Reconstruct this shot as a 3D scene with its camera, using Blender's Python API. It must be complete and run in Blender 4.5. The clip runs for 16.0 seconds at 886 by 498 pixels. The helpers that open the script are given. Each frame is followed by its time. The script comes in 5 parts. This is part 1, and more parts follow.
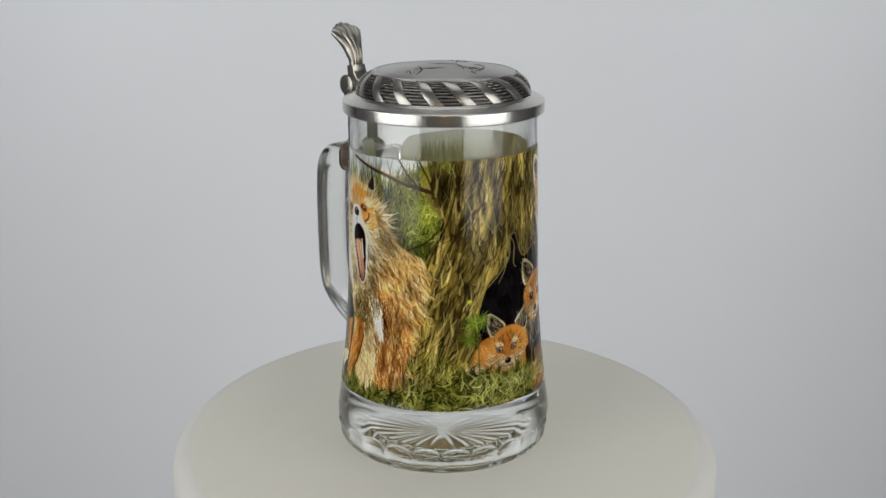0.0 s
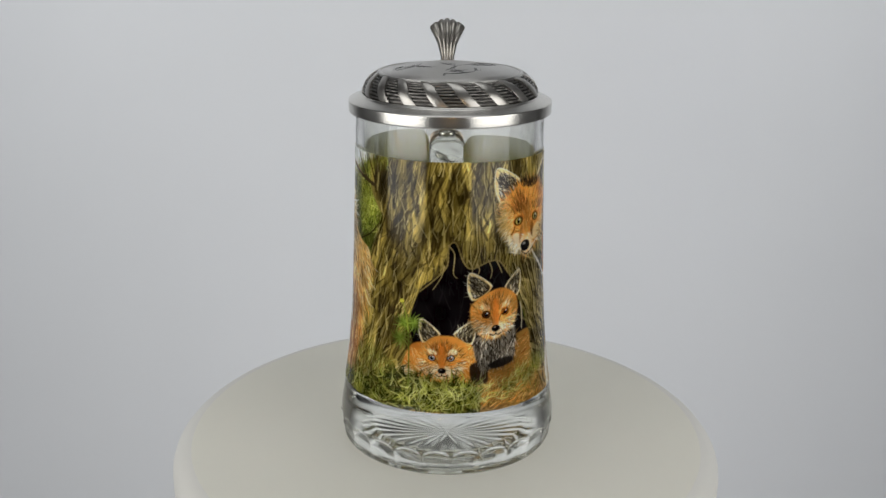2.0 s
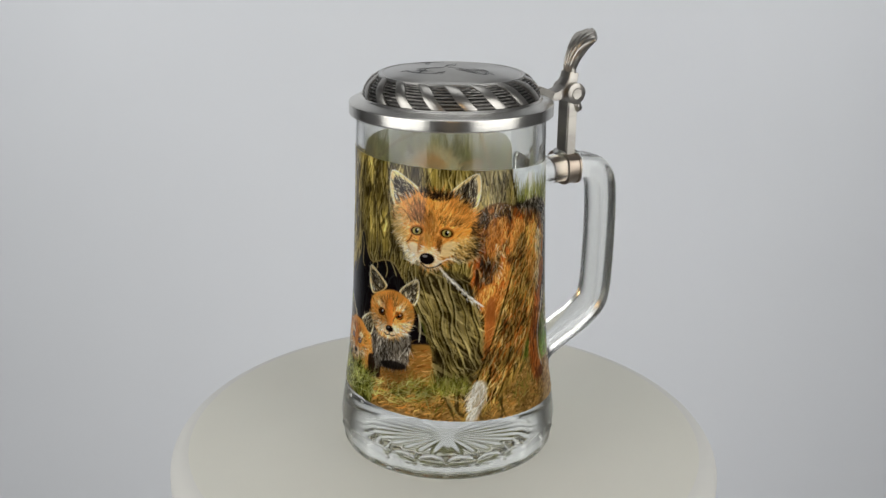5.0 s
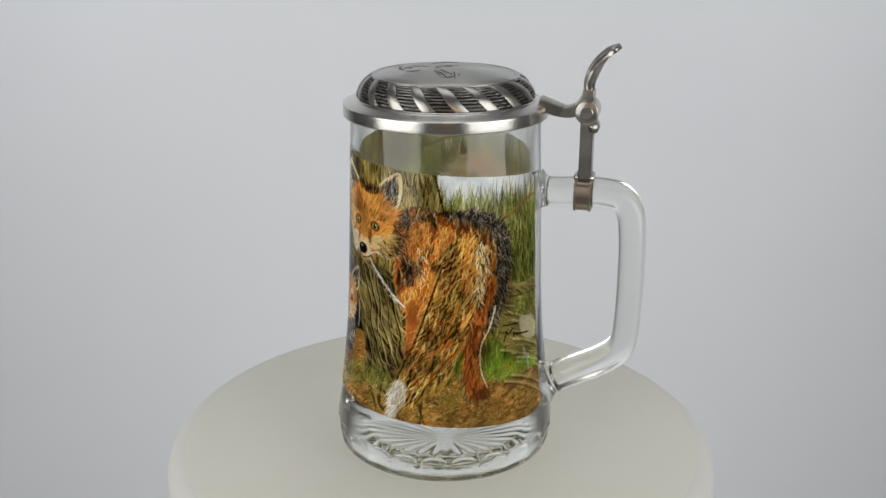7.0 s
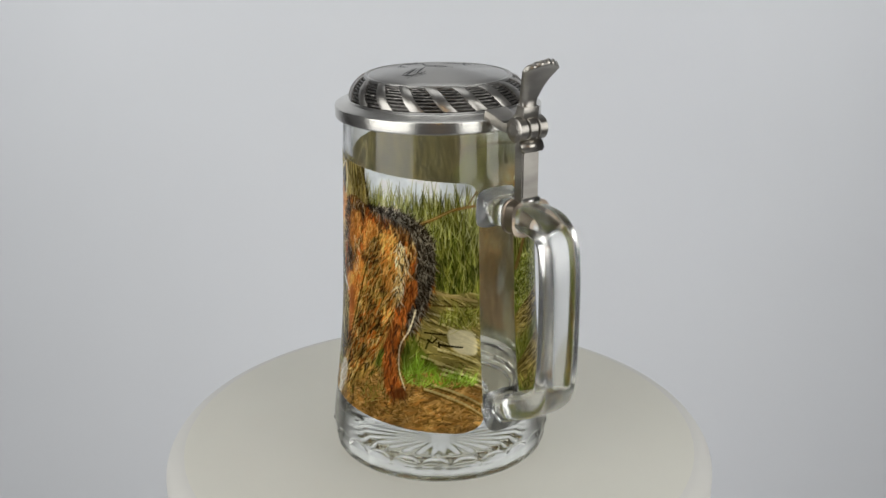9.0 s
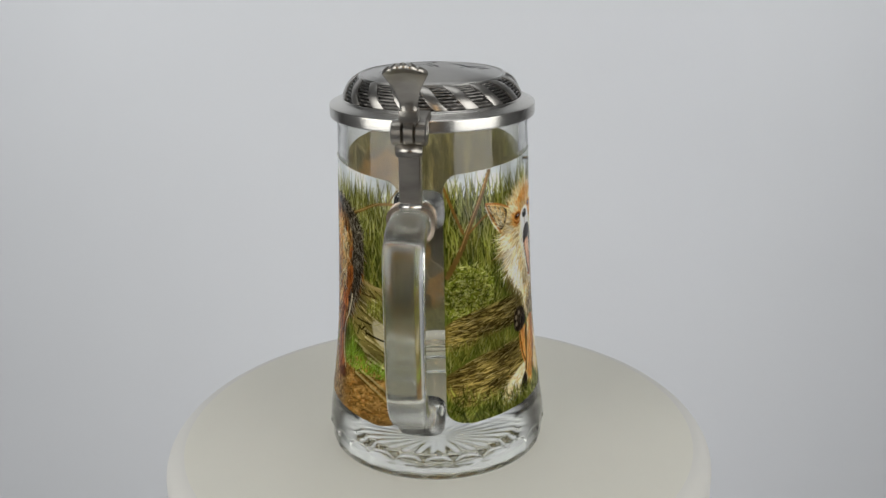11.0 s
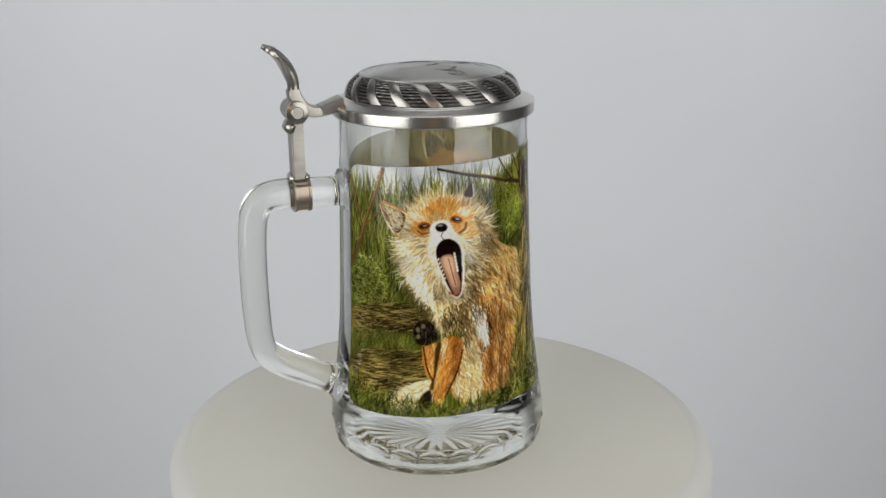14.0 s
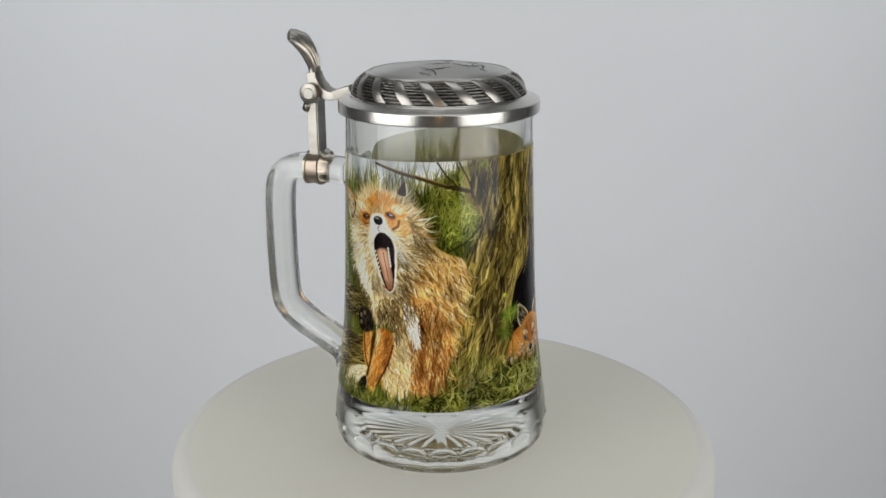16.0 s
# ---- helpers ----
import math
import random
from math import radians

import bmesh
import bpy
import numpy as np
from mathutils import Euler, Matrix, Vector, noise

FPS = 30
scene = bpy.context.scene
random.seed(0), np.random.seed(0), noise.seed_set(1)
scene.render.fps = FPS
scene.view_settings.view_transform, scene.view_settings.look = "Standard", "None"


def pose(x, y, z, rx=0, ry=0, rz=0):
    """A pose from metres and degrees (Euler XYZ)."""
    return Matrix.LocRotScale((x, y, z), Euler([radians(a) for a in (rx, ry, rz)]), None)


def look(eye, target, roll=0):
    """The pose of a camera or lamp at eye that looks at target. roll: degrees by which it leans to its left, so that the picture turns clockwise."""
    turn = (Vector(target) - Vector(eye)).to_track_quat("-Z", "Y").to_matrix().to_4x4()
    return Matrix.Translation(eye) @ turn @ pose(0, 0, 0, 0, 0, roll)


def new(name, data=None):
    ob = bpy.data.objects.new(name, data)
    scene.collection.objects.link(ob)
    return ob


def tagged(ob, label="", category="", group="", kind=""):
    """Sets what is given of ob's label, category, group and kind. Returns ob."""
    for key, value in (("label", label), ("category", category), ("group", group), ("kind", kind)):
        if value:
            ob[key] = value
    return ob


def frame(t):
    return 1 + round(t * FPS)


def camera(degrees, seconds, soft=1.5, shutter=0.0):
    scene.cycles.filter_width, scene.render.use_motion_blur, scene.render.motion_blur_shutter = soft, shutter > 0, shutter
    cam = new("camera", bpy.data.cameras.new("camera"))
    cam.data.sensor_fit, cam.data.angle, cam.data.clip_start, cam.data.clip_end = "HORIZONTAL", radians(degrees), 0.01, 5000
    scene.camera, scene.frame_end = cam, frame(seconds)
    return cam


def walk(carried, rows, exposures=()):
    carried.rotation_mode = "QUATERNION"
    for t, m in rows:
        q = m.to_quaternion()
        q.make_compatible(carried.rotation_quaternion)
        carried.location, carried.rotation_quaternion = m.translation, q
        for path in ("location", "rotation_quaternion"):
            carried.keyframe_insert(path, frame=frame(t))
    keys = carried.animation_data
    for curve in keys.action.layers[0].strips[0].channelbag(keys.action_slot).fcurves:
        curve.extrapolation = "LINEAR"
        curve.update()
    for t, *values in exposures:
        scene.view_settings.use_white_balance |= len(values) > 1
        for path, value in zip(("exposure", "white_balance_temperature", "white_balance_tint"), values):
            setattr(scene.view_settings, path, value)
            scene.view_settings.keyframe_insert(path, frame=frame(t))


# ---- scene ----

# ---- camera: one still view of the turntable ----
cam = camera(45.772, 16.0, soft=1.5)
CAM_POSE = pose(0, -0.425, 0.22568, 90 - 18.379, 0, -0.065) @ pose(0, 0, 0, 0, 0, -0.103)
walk(cam, [(0.0, CAM_POSE), (16.0, CAM_POSE)],
     exposures=[(0.0, -0.08), (3.5, -0.05), (7.0, -0.01), (9.2, -0.01), (12.5, -0.07), (16.0, -0.07)])

# ---- world and studio lights ----
world = bpy.data.worlds.new("studio_dark")
scene.world = world
world.use_nodes = True
world.node_tree.nodes["Background"].inputs[0].default_value = (0.75, 0.8, 0.9, 1)
world.node_tree.nodes["Background"].inputs[1].default_value = 0.05


def softbox(name, eye, target, w, h, watts, colour, spread=145):
    data = bpy.data.lights.new(name, "AREA")
    data.shape, data.size, data.size_y = "RECTANGLE", w, h
    data.energy, data.color, data.spread = watts, colour, radians(spread)
    ob = new(name, data)
    ob.matrix_world = look(eye, target)
    return ob


softbox("softbox_lamp", (-0.76, -0.57, 0.32), (0, 0.03, 0.10), 0.95, 0.95, 5.55, (0.993, 0.995, 0.984))
softbox("softbox_lamp", (0.74, -0.63, 0.32), (0, 0.03, 0.10), 0.98, 0.95, 5.55, (0.993, 0.995, 0.984))
# overhead softbox added out of view to light the plate and lid top
softbox("softbox_lamp", (0, 0.15, 1.35), (0, 0.15, 0), 1.0, 0.8, 2.3, (0.95, 0.98, 1.0))
# unseen fill lamps added to brighten the paper; no such source is known
softbox("backdrop_fill", (-1.25, 0.05, 0.75), (-0.70, 1.25, 0.55), 0.35, 0.5, 5.3, (0.96, 0.98, 1.0), 115)
softbox("backdrop_fill", (1.25, 0.05, 0.75), (0.70, 1.25, 0.55), 0.35, 0.5, 4.8, (0.96, 0.98, 1.0), 115)
# unseen warm strip added for the gold line on the lid; source unknown
softbox("warm_strip_glow", (0.02, -1.3, 0.42), (0, 0, 0.12), 0.05, 0.5, 0.5, (1.0, 0.62, 0.25))


# ---- materials ----
def shader(name, colour, rough=0.5, metal=0.0):
    m = bpy.data.materials.new(name)
    m.use_nodes = True
    b = m.node_tree.nodes["Principled BSDF"]
    b.inputs["Base Color"].default_value = (*colour, 1)
    b.inputs["Roughness"].default_value = rough
    b.inputs["Metallic"].default_value = metal
    return m, m.node_tree, b


def node(tree, kind, **values):
    n = tree.nodes.new(kind)
    for key, value in values.items():
        n.inputs[key.replace("_", " ")].default_value = value
    return n


def noise_tex(tree, scale, detail=4.0, stretch=None, coords="Object"):
    co = tree.nodes.new("ShaderNodeTexCoord")
    n = node(tree, "ShaderNodeTexNoise", Scale=scale, Detail=detail)
    if stretch:
        mp = node(tree, "ShaderNodeMapping", Scale=stretch)
        tree.links.new(co.outputs[coords], mp.inputs["Vector"])
        tree.links.new(mp.outputs[0], n.inputs["Vector"])
    else:
        tree.links.new(co.outputs[coords], n.inputs["Vector"])
    return n


def ramp(tree, source, stops):
    r = tree.nodes.new("ShaderNodeValToRGB")
    el = r.color_ramp.elements
    while len(el) < len(stops):
        el.new(0.5)
    for e, (pos, c) in zip(el, stops):
        e.position, e.color = pos, (*c, 1)
    tree.links.new(source, r.inputs[0])
    return r.outputs[0]


def bump(tree, b, source, strength, distance):
    n = node(tree, "ShaderNodeBump", Strength=strength, Distance=distance)
    tree.links.new(source, n.inputs["Height"])
    tree.links.new(n.outputs[0], b.inputs["Normal"])


def make_glass(name, colour, relief, rough=0.0):
    m, tree, b = shader(name, colour, rough)
    b.inputs["Transmission Weight"].default_value = 1.0
    b.inputs["IOR"].default_value = 1.5
    n = noise_tex(tree, 60.0, 2.0, (1, 1, 0.35))
    bump(tree, b, n.outputs[0], relief, 0.001)
    return m


def make_pewter(name, colour, rough, grain=(1, 1, 14), scale=40.0, dark=0.75, relief=0.03, turned=0.0):
    m, tree, b = shader(name, colour, rough, 1.0)
    n = noise_tex(tree, scale, 5.0, grain)
    c = ramp(tree, n.outputs[0], [(0.3, tuple(v * dark for v in colour)), (0.6, colour)])
    tree.links.new(c, b.inputs["Base Color"])
    fine = noise_tex(tree, 500.0, 3.0)
    rr = ramp(tree, fine.outputs[0], [(0.3, (rough * 0.97,) * 3), (0.7, (rough * 1.05,) * 3)])
    tree.links.new(rr, b.inputs["Roughness"])
    if relief:
        bump(tree, b, n.outputs[0], relief, 0.0002)
    if turned:  # lathe marks run round the axis
        co = tree.nodes.new("ShaderNodeTexCoord")
        rings = node(tree, "ShaderNodeTexWave", Scale=330.0, Distortion=1.5, Detail=3.0, Detail_Scale=40.0)
        rings.wave_type, rings.rings_direction = "RINGS", "Z"
        tree.links.new(co.outputs["Object"], rings.inputs["Vector"])
        bump(tree, b, rings.outputs[0], 0.05, 0.0002)
        ring = tree.nodes.new("ShaderNodeTangent")
        ring.direction_type, ring.axis = "RADIAL", "Z"
        tree.links.new(ring.outputs[0], b.inputs["Tangent"])
        b.inputs["Anisotropic"].default_value = turned
        b.inputs["Anisotropic Rotation"].default_value = 0.25
    return m


def make_plain(name, low, high, rough, scale, strength, dist):
    m, tree, b = shader(name, high, rough)
    n = noise_tex(tree, scale, 6.0)
    c = ramp(tree, n.outputs[0], [(0.3, low), (0.7, high)])
    tree.links.new(c, b.inputs["Base Color"])
    fine = noise_tex(tree, scale * 30, 4.0)
    bump(tree, b, fine.outputs[0], strength, dist)
    return m


GLASS = make_glass("clear_glass", (0.965, 0.97, 0.935), 0.06, 0.14)
# foot and underside get darker copies of the clear glass, dimmed in the colour
BASE_GLASS = make_glass("darkened_base_glass", (0.76, 0.76, 0.69), 0.02, 0.07)
FOOT_GLASS = make_glass("darkened_foot_glass", (0.815, 0.82, 0.755), 0.02)
BODY_GLASS = make_glass("pressed_glass", (0.968, 0.976, 0.95), 0.02)
PEWTER = make_pewter("brushed_pewter", (0.62, 0.602, 0.56), 0.24, (1, 1, 22), 60.0, dark=0.94, relief=0.0, turned=0.55)
PEWTER_TOP = make_pewter("satin_pewter", (0.50, 0.487, 0.462), 0.36, (1, 1, 1), 60.0, 0.9, 0.0, turned=0.75)
# darkest pewter for the lid's recessed ground and cuts, mid-dark for the ribs
PEWTER_DARK = make_pewter("dark_pewter", (0.06, 0.057, 0.053), 0.42, (1, 1, 4), 90.0, 0.4, 0.1)
PEWTER_RIB = make_pewter("darker_rib_pewter", (0.22, 0.21, 0.195), 0.36, (1, 1, 2), 160.0, 0.4, 0.1)
CREAM = make_plain("cream_lacquer", (0.685, 0.672, 0.595), (0.72, 0.708, 0.628), 0.6, 9.0, 0.08, 0.0004)
OLD_PEWTER = make_pewter("old_pewter", (0.42, 0.395, 0.355), 0.30, (1, 1, 3), 60.0, 0.7, 0.02)
STRAP_METAL = make_pewter("worn_pewter", (0.39, 0.372, 0.343), 0.32, (1, 1, 6), 70.0, 0.6, 0.02)
# the collar's brown is a warm reflection put into the base colour
COLLAR_METAL = make_pewter("brown_tinted_pewter", (0.40, 0.33, 0.265), 0.32, (1, 1, 3), 60.0, 0.75, 0.02)
RIMWHITE = make_plain("white_lacquer", (0.645, 0.635, 0.595), (0.68, 0.67, 0.63), 0.5, 9.0, 0.08, 0.0004)
PAPER = make_plain("backdrop_paper", (0.665, 0.675, 0.69), (0.685, 0.695, 0.71), 0.9, 3.0, 0.1, 0.0005)
ROOM = make_plain("room_paint", (0.52, 0.52, 0.53), (0.57, 0.57, 0.58), 0.9, 2.0, 0.1, 0.001)
DIGIT_GREY = make_plain("digit_grey", (0.30, 0.31, 0.28), (0.36, 0.37, 0.34), 0.4, 60.0, 0.1, 0.0003)
BLACK = make_plain("black_plastic", (0.02, 0.02, 0.02), (0.03, 0.03, 0.03), 0.5, 20.0, 0.1, 0.0005)


# ---- mesh helpers ----
def part(name, bm, material, parent=None, label="", smooth=True):
    """Links a bmesh as one mesh object under a thing or a part."""
    bmesh.ops.recalc_face_normals(bm, faces=bm.faces)
    me = bpy.data.meshes.new(name)
    bm.to_mesh(me)
    bm.free()
    for p in me.polygons:
        p.use_smooth = smooth
    me.materials.append(material)
    ob = new(name, me)
    ob.parent = parent
    if label:
        tagged(ob, label)
    return ob


def sharp(ob, degrees=35):
    ob.data.set_sharp_from_angle(angle=radians(degrees))
    return ob


def lathe(rows, n=180, shift=None, closed=False):
    """A turned shape from (radius, height) in millimetres; shift(r, z, angle) may dent it."""
    bm = bmesh.new()
    rings = []
    for r, z in rows:
        if r <= 0:
            rings.append([bm.verts.new((0, 0, z / 1000))])
            continue
        ring = []
        for k in range(n):
            a = 2 * math.pi * k / n
            rr, zz = shift(r, z, a) if shift else (r, z)
            ring.append(bm.verts.new((rr * math.cos(a) / 1000, rr * math.sin(a) / 1000, zz / 1000)))
        rings.append(ring)
    pairs = list(zip(rings, rings[1:])) + ([(rings[-1], rings[0])] if closed else [])
    for p, q in pairs:
        for k in range(n):
            j = (k + 1) % n
            if len(p) == 1 and len(q) == 1:
                continue
            if len(p) == 1:
                bm.faces.new((p[0], q[k], q[j]))
            elif len(q) == 1:
                bm.faces.new((p[k], p[j], q[0]))
            else:
                bm.faces.new((p[k], p[j], q[j], q[k]))
    return bm


def radial(r, z, side, angle):
    """A point r out and side across at a turn of angle degrees, in millimetres."""
    a = radians(angle)
    return Vector((r * math.cos(a) - side * math.sin(a), r * math.sin(a) + side * math.cos(a), z)) / 1000


def smooth_path(points, steps):
    out = []
    n = len(points)
    for i in range(n - 1):
        p0, p1, p2, p3 = (np.array(points[max(0, min(n - 1, j))], float) for j in (i - 1, i, i + 1, i + 2))
        for s in range(steps):
            t = s / steps
            out.append(0.5 * (2 * p1 + (p2 - p0) * t + (2 * p0 - 5 * p1 + 4 * p2 - p3) * t ** 2 + (3 * p1 - p0 - 3 * p2 + p3) * t ** 3))
    out.append(np.array(points[-1], float))
    return out


def swept(path, section, angle):
    """Sweeps a section along a path in the upright plane at a turn of angle. path: (r, z); section(i): list of (across, out)."""
    bm = bmesh.new()
    rings = []
    for i, p in enumerate(path):
        d = path[min(i + 1, len(path) - 1)] - path[max(i - 1, 0)]
        d = d / np.hypot(d[0], d[1])
        nrm = (-d[1], d[0])
        rings.append([bm.verts.new(radial(p[0] + nrm[0] * o, p[1] + nrm[1] * o, s, angle)) for s, o in section(i / (len(path) - 1))])
    for p, q in zip(rings, rings[1:]):
        for k in range(len(p)):
            j = (k + 1) % len(p)
            bm.faces.new((p[k], p[j], q[j], q[k]))
    bm.faces.new(rings[0])
    bm.faces.new(rings[-1])
    return bm


def oval(w, h, n=20, power=2.6):
    pts = []
    for k in range(n):
        a = 2 * math.pi * k / n
        c, s = math.cos(a), math.sin(a)
        pts.append((math.copysign(abs(c) ** (2 / power), c) * w / 2, math.copysign(abs(s) ** (2 / power), s) * h / 2))
    return pts


def rounded_box(size, at, angle, bevel=0.6, tilt=0):
    """A bevelled block; size (out, across, up) and at (r, side, z) in millimetres."""
    bm = bmesh.new()
    bmesh.ops.create_cube(bm, size=1)
    bmesh.ops.scale(bm, vec=Vector(size) / 1000, verts=bm.verts)
    bmesh.ops.bevel(bm, geom=bm.edges[:], offset=bevel / 1000, segments=2, affect="EDGES")
    m = pose(0, 0, 0, 0, 0, angle) @ Matrix.Translation(Vector(at) / 1000) @ pose(0, 0, 0, 0, tilt, 0)
    bmesh.ops.transform(bm, matrix=m, verts=bm.verts)
    return bm


# ---- setting: seamless paper sweep on a table in a closed room ----
def sweep():
    bm = bmesh.new()
    prof = [(-0.9, -0.6)] + [(-0.9 + 1.35 * k / 8, -0.6) for k in range(1, 9)]
    for k in range(1, 25):
        a = radians(90 * k / 24)
        prof.append((0.45 + 0.8 * math.sin(a), -0.6 + 0.8 * (1 - math.cos(a))))
    prof.append((1.25, 1.5))
    rows = [[bm.verts.new((x, y, z)) for x in (-1.9, 1.9)] for y, z in prof]
    for p, q in zip(rows, rows[1:]):
        bm.faces.new((p[0], p[1], q[1], q[0]))
    ob = part("backdrop", bm, PAPER)
    mod = ob.modifiers.new("thickness", "SOLIDIFY")
    mod.thickness, mod.offset = 0.002, -1
    tagged(ob, "pale grey seamless paper sweep behind the turntable", "backdrop", kind="structure")


def room():
    def slab(name, size, at, label):
        bm = bmesh.new()
        bmesh.ops.create_cube(bm, size=1)
        bmesh.ops.scale(bm, vec=size, verts=bm.verts)
        bmesh.ops.translate(bm, vec=at, verts=bm.verts)
        tagged(part(name, bm, ROOM, smooth=False), label, name.split("_")[0], kind="structure")

    slab("floor", (5, 5, 0.1), (0, 0, -0.95), "plain grey studio floor")
    slab("ceiling", (5, 5, 0.1), (0, 0, 1.75), "plain grey studio ceiling")
    slab("wall_north", (5, 0.1, 2.6), (0, 2.55, 0.4), "plain grey studio wall")
    slab("wall_south", (5, 0.1, 2.6), (0, -2.55, 0.4), "plain grey studio wall")
    slab("wall_east", (0.1, 5, 2.6), (2.55, 0, 0.4), "plain grey studio wall")
    slab("wall_west", (0.1, 5, 2.6), (-2.55, 0, 0.4), "plain grey studio wall")


def table():
    bm = bmesh.new()
    bmesh.ops.create_cube(bm, size=1)
    bmesh.ops.scale(bm, vec=(3.9, 2.2, 0.03), verts=bm.verts)
    bmesh.ops.translate(bm, vec=(0, 0.175, -0.6185), verts=bm.verts)
    top = tagged(new("table"), "plain grey table under the paper sweep", "table")
    part("tabletop", bm, ROOM, top, smooth=False)
    for x in (-1.8, 1.8):
        for y in (-0.8, 0.85):
            bm = bmesh.new()
            bmesh.ops.create_cube(bm, size=1)
            bmesh.ops.scale(bm, vec=(0.06, 0.06, 0.2665), verts=bm.verts)
            bmesh.ops.translate(bm, vec=(x, y, -0.76675), verts=bm.verts)
            part("leg", bm, ROOM, top, smooth=False)


sweep()
room()
table()


# ---- turntable ----
def turntable():
    thing = tagged(new("turntable"), "round cream-white lacquered turntable plate, slowly turning", "turntable")
    part("plate", lathe([(0, 0), (60, 0), (112.2, 0)], 180), CREAM, thing, "matt cream top of the plate")
    edge = [(112.2, 0)]
    for k in range(1, 9):
        a = radians(90 * k / 8)
        edge.append((112.2 + 8.1 * math.sin(a), -8.1 * (1 - math.cos(a))))
    edge += [(120.3, -34), (119.3, -35), (0, -35)]
    part("rim", lathe(edge, 180), RIMWHITE, thing, "smooth white rounded edge")
    return thing


def motor_base():
    ob = part("motor_base", lathe([(0, -599.5), (88, -599.5), (90, -597), (90, -50), (80, -41), (40, -40), (40, -37.2), (0, -37.2)], 96), BLACK)
    tagged(sharp(ob), "tall round black motor stand under the turntable plate", "motor base")


DISC = turntable()
motor_base()


# ---- beer stein ----
HANDLE = 134.0  # turn of the handle round the stein, degrees
FLUTES = 24
STEIN = tagged(new("beer_stein"), "clear glass beer stein with pewter lid and printed foxes", "beer stein")


def wall_radius(z):
    """Outer radius of the glass at a height, millimetres."""
    return float(np.interp(z, (0, 2, 8, 14, 20, 30, 43, 55, 70, 95, 120, 147),
                           (45.2, 46.4, 47.4, 46.9, 46.0, 44.4, 42.8, 41.7, 40.8, 39.9, 39.1, 38.5)))


def glass_body():
    """Foot and wall, pressed in one piece: star under the foot, thumb cuts round it, clear wall."""
    rows = [(0, 2.6), (3, 2.6)] + [(r, 2.6) for r in (5, 8, 11, 14, 17, 19, 20.4)] + [(21.2, 2.5), (21.9, 2.1), (22.6, 1.5), (23.3, 1.1), (24.2, 1.0), (27, 1.0), (30, 1.0), (34, 1.0), (38, 1.0)]
    rows += [(40.2, 0.9), (41.4, 0.5), (42.4, 0.1), (43.4, 0.0), (44.3, 0.2)]
    rows += [(wall_radius(z), z) for z in (0.8, 1.4, 2.0, 2.8, 3.6, 4.4, 5.2, 6, 6.8, 7.5, 8.1, 8.6, 9.1, 9.6, 10.1, 10.6, 11.1, 11.6, 12.1, 12.7, 13.5, 14.5, 16, 18, 21, 24, 28, 33, 38, 43, 50, 60, 70, 82, 95, 108, 120, 134, 142, 144.5, 145.4, 145.8)]
    rows += [(38.3, 146.5), (37.9, 146.9), (37.1, 147.1), (36.3, 146.9), (35.9, 146.5), (35.7, 145.8), (35.65, 145.2), (35.6, 143), (35.5, 134), (35.6, 120), (36.1, 95), (36.9, 70), (37.6, 50), (38.0, 40), (37.9, 33),
             (37.3, 29.5), (36.0, 27.2), (33.6, 25.6), (30, 24.7), (24, 24.1), (16, 23.8), (8, 23.65), (0, 23.6)]

    def dent(r, z, a):
        u = (a * FLUTES / (2 * math.pi)) % 1 - 0.5
        round_cut = 1 - 4 * u * u
        if 0.9 < z < 2.7 and 2 < r < 24.5:   # star cut under the foot, with a scalloped edge
            k = min(1, (r - 2) / 8) * max(0.0, min(1, (22 - r) / 4))
            return r + 0.9 * round_cut * max(0.0, min(1.0, (r - 16) / 5)), z + 0.07 * k * (1 + math.cos(2 * math.pi * u))
        if 0.5 < z < 13 and r > 43:        # thumb cuts, arched at the top
            top = 8.6 + 3.6 * math.sqrt(round_cut)
            k = max(0.0, min(1.0, (z - 0.3) / 3.5)) * max(0.0, min(1.0, (top - z) / 0.9))
            return r - (0.35 + 0.50 * round_cut) * k, z
        return r, z

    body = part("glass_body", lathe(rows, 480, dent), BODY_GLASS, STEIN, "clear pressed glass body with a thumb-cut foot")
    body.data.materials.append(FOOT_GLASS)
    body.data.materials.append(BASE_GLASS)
    for p in body.data.polygons:       # the foot takes darker glass colours that stand in for its depth
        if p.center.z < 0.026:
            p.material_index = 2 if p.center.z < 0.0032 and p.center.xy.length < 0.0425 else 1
    body.visible_shadow = False


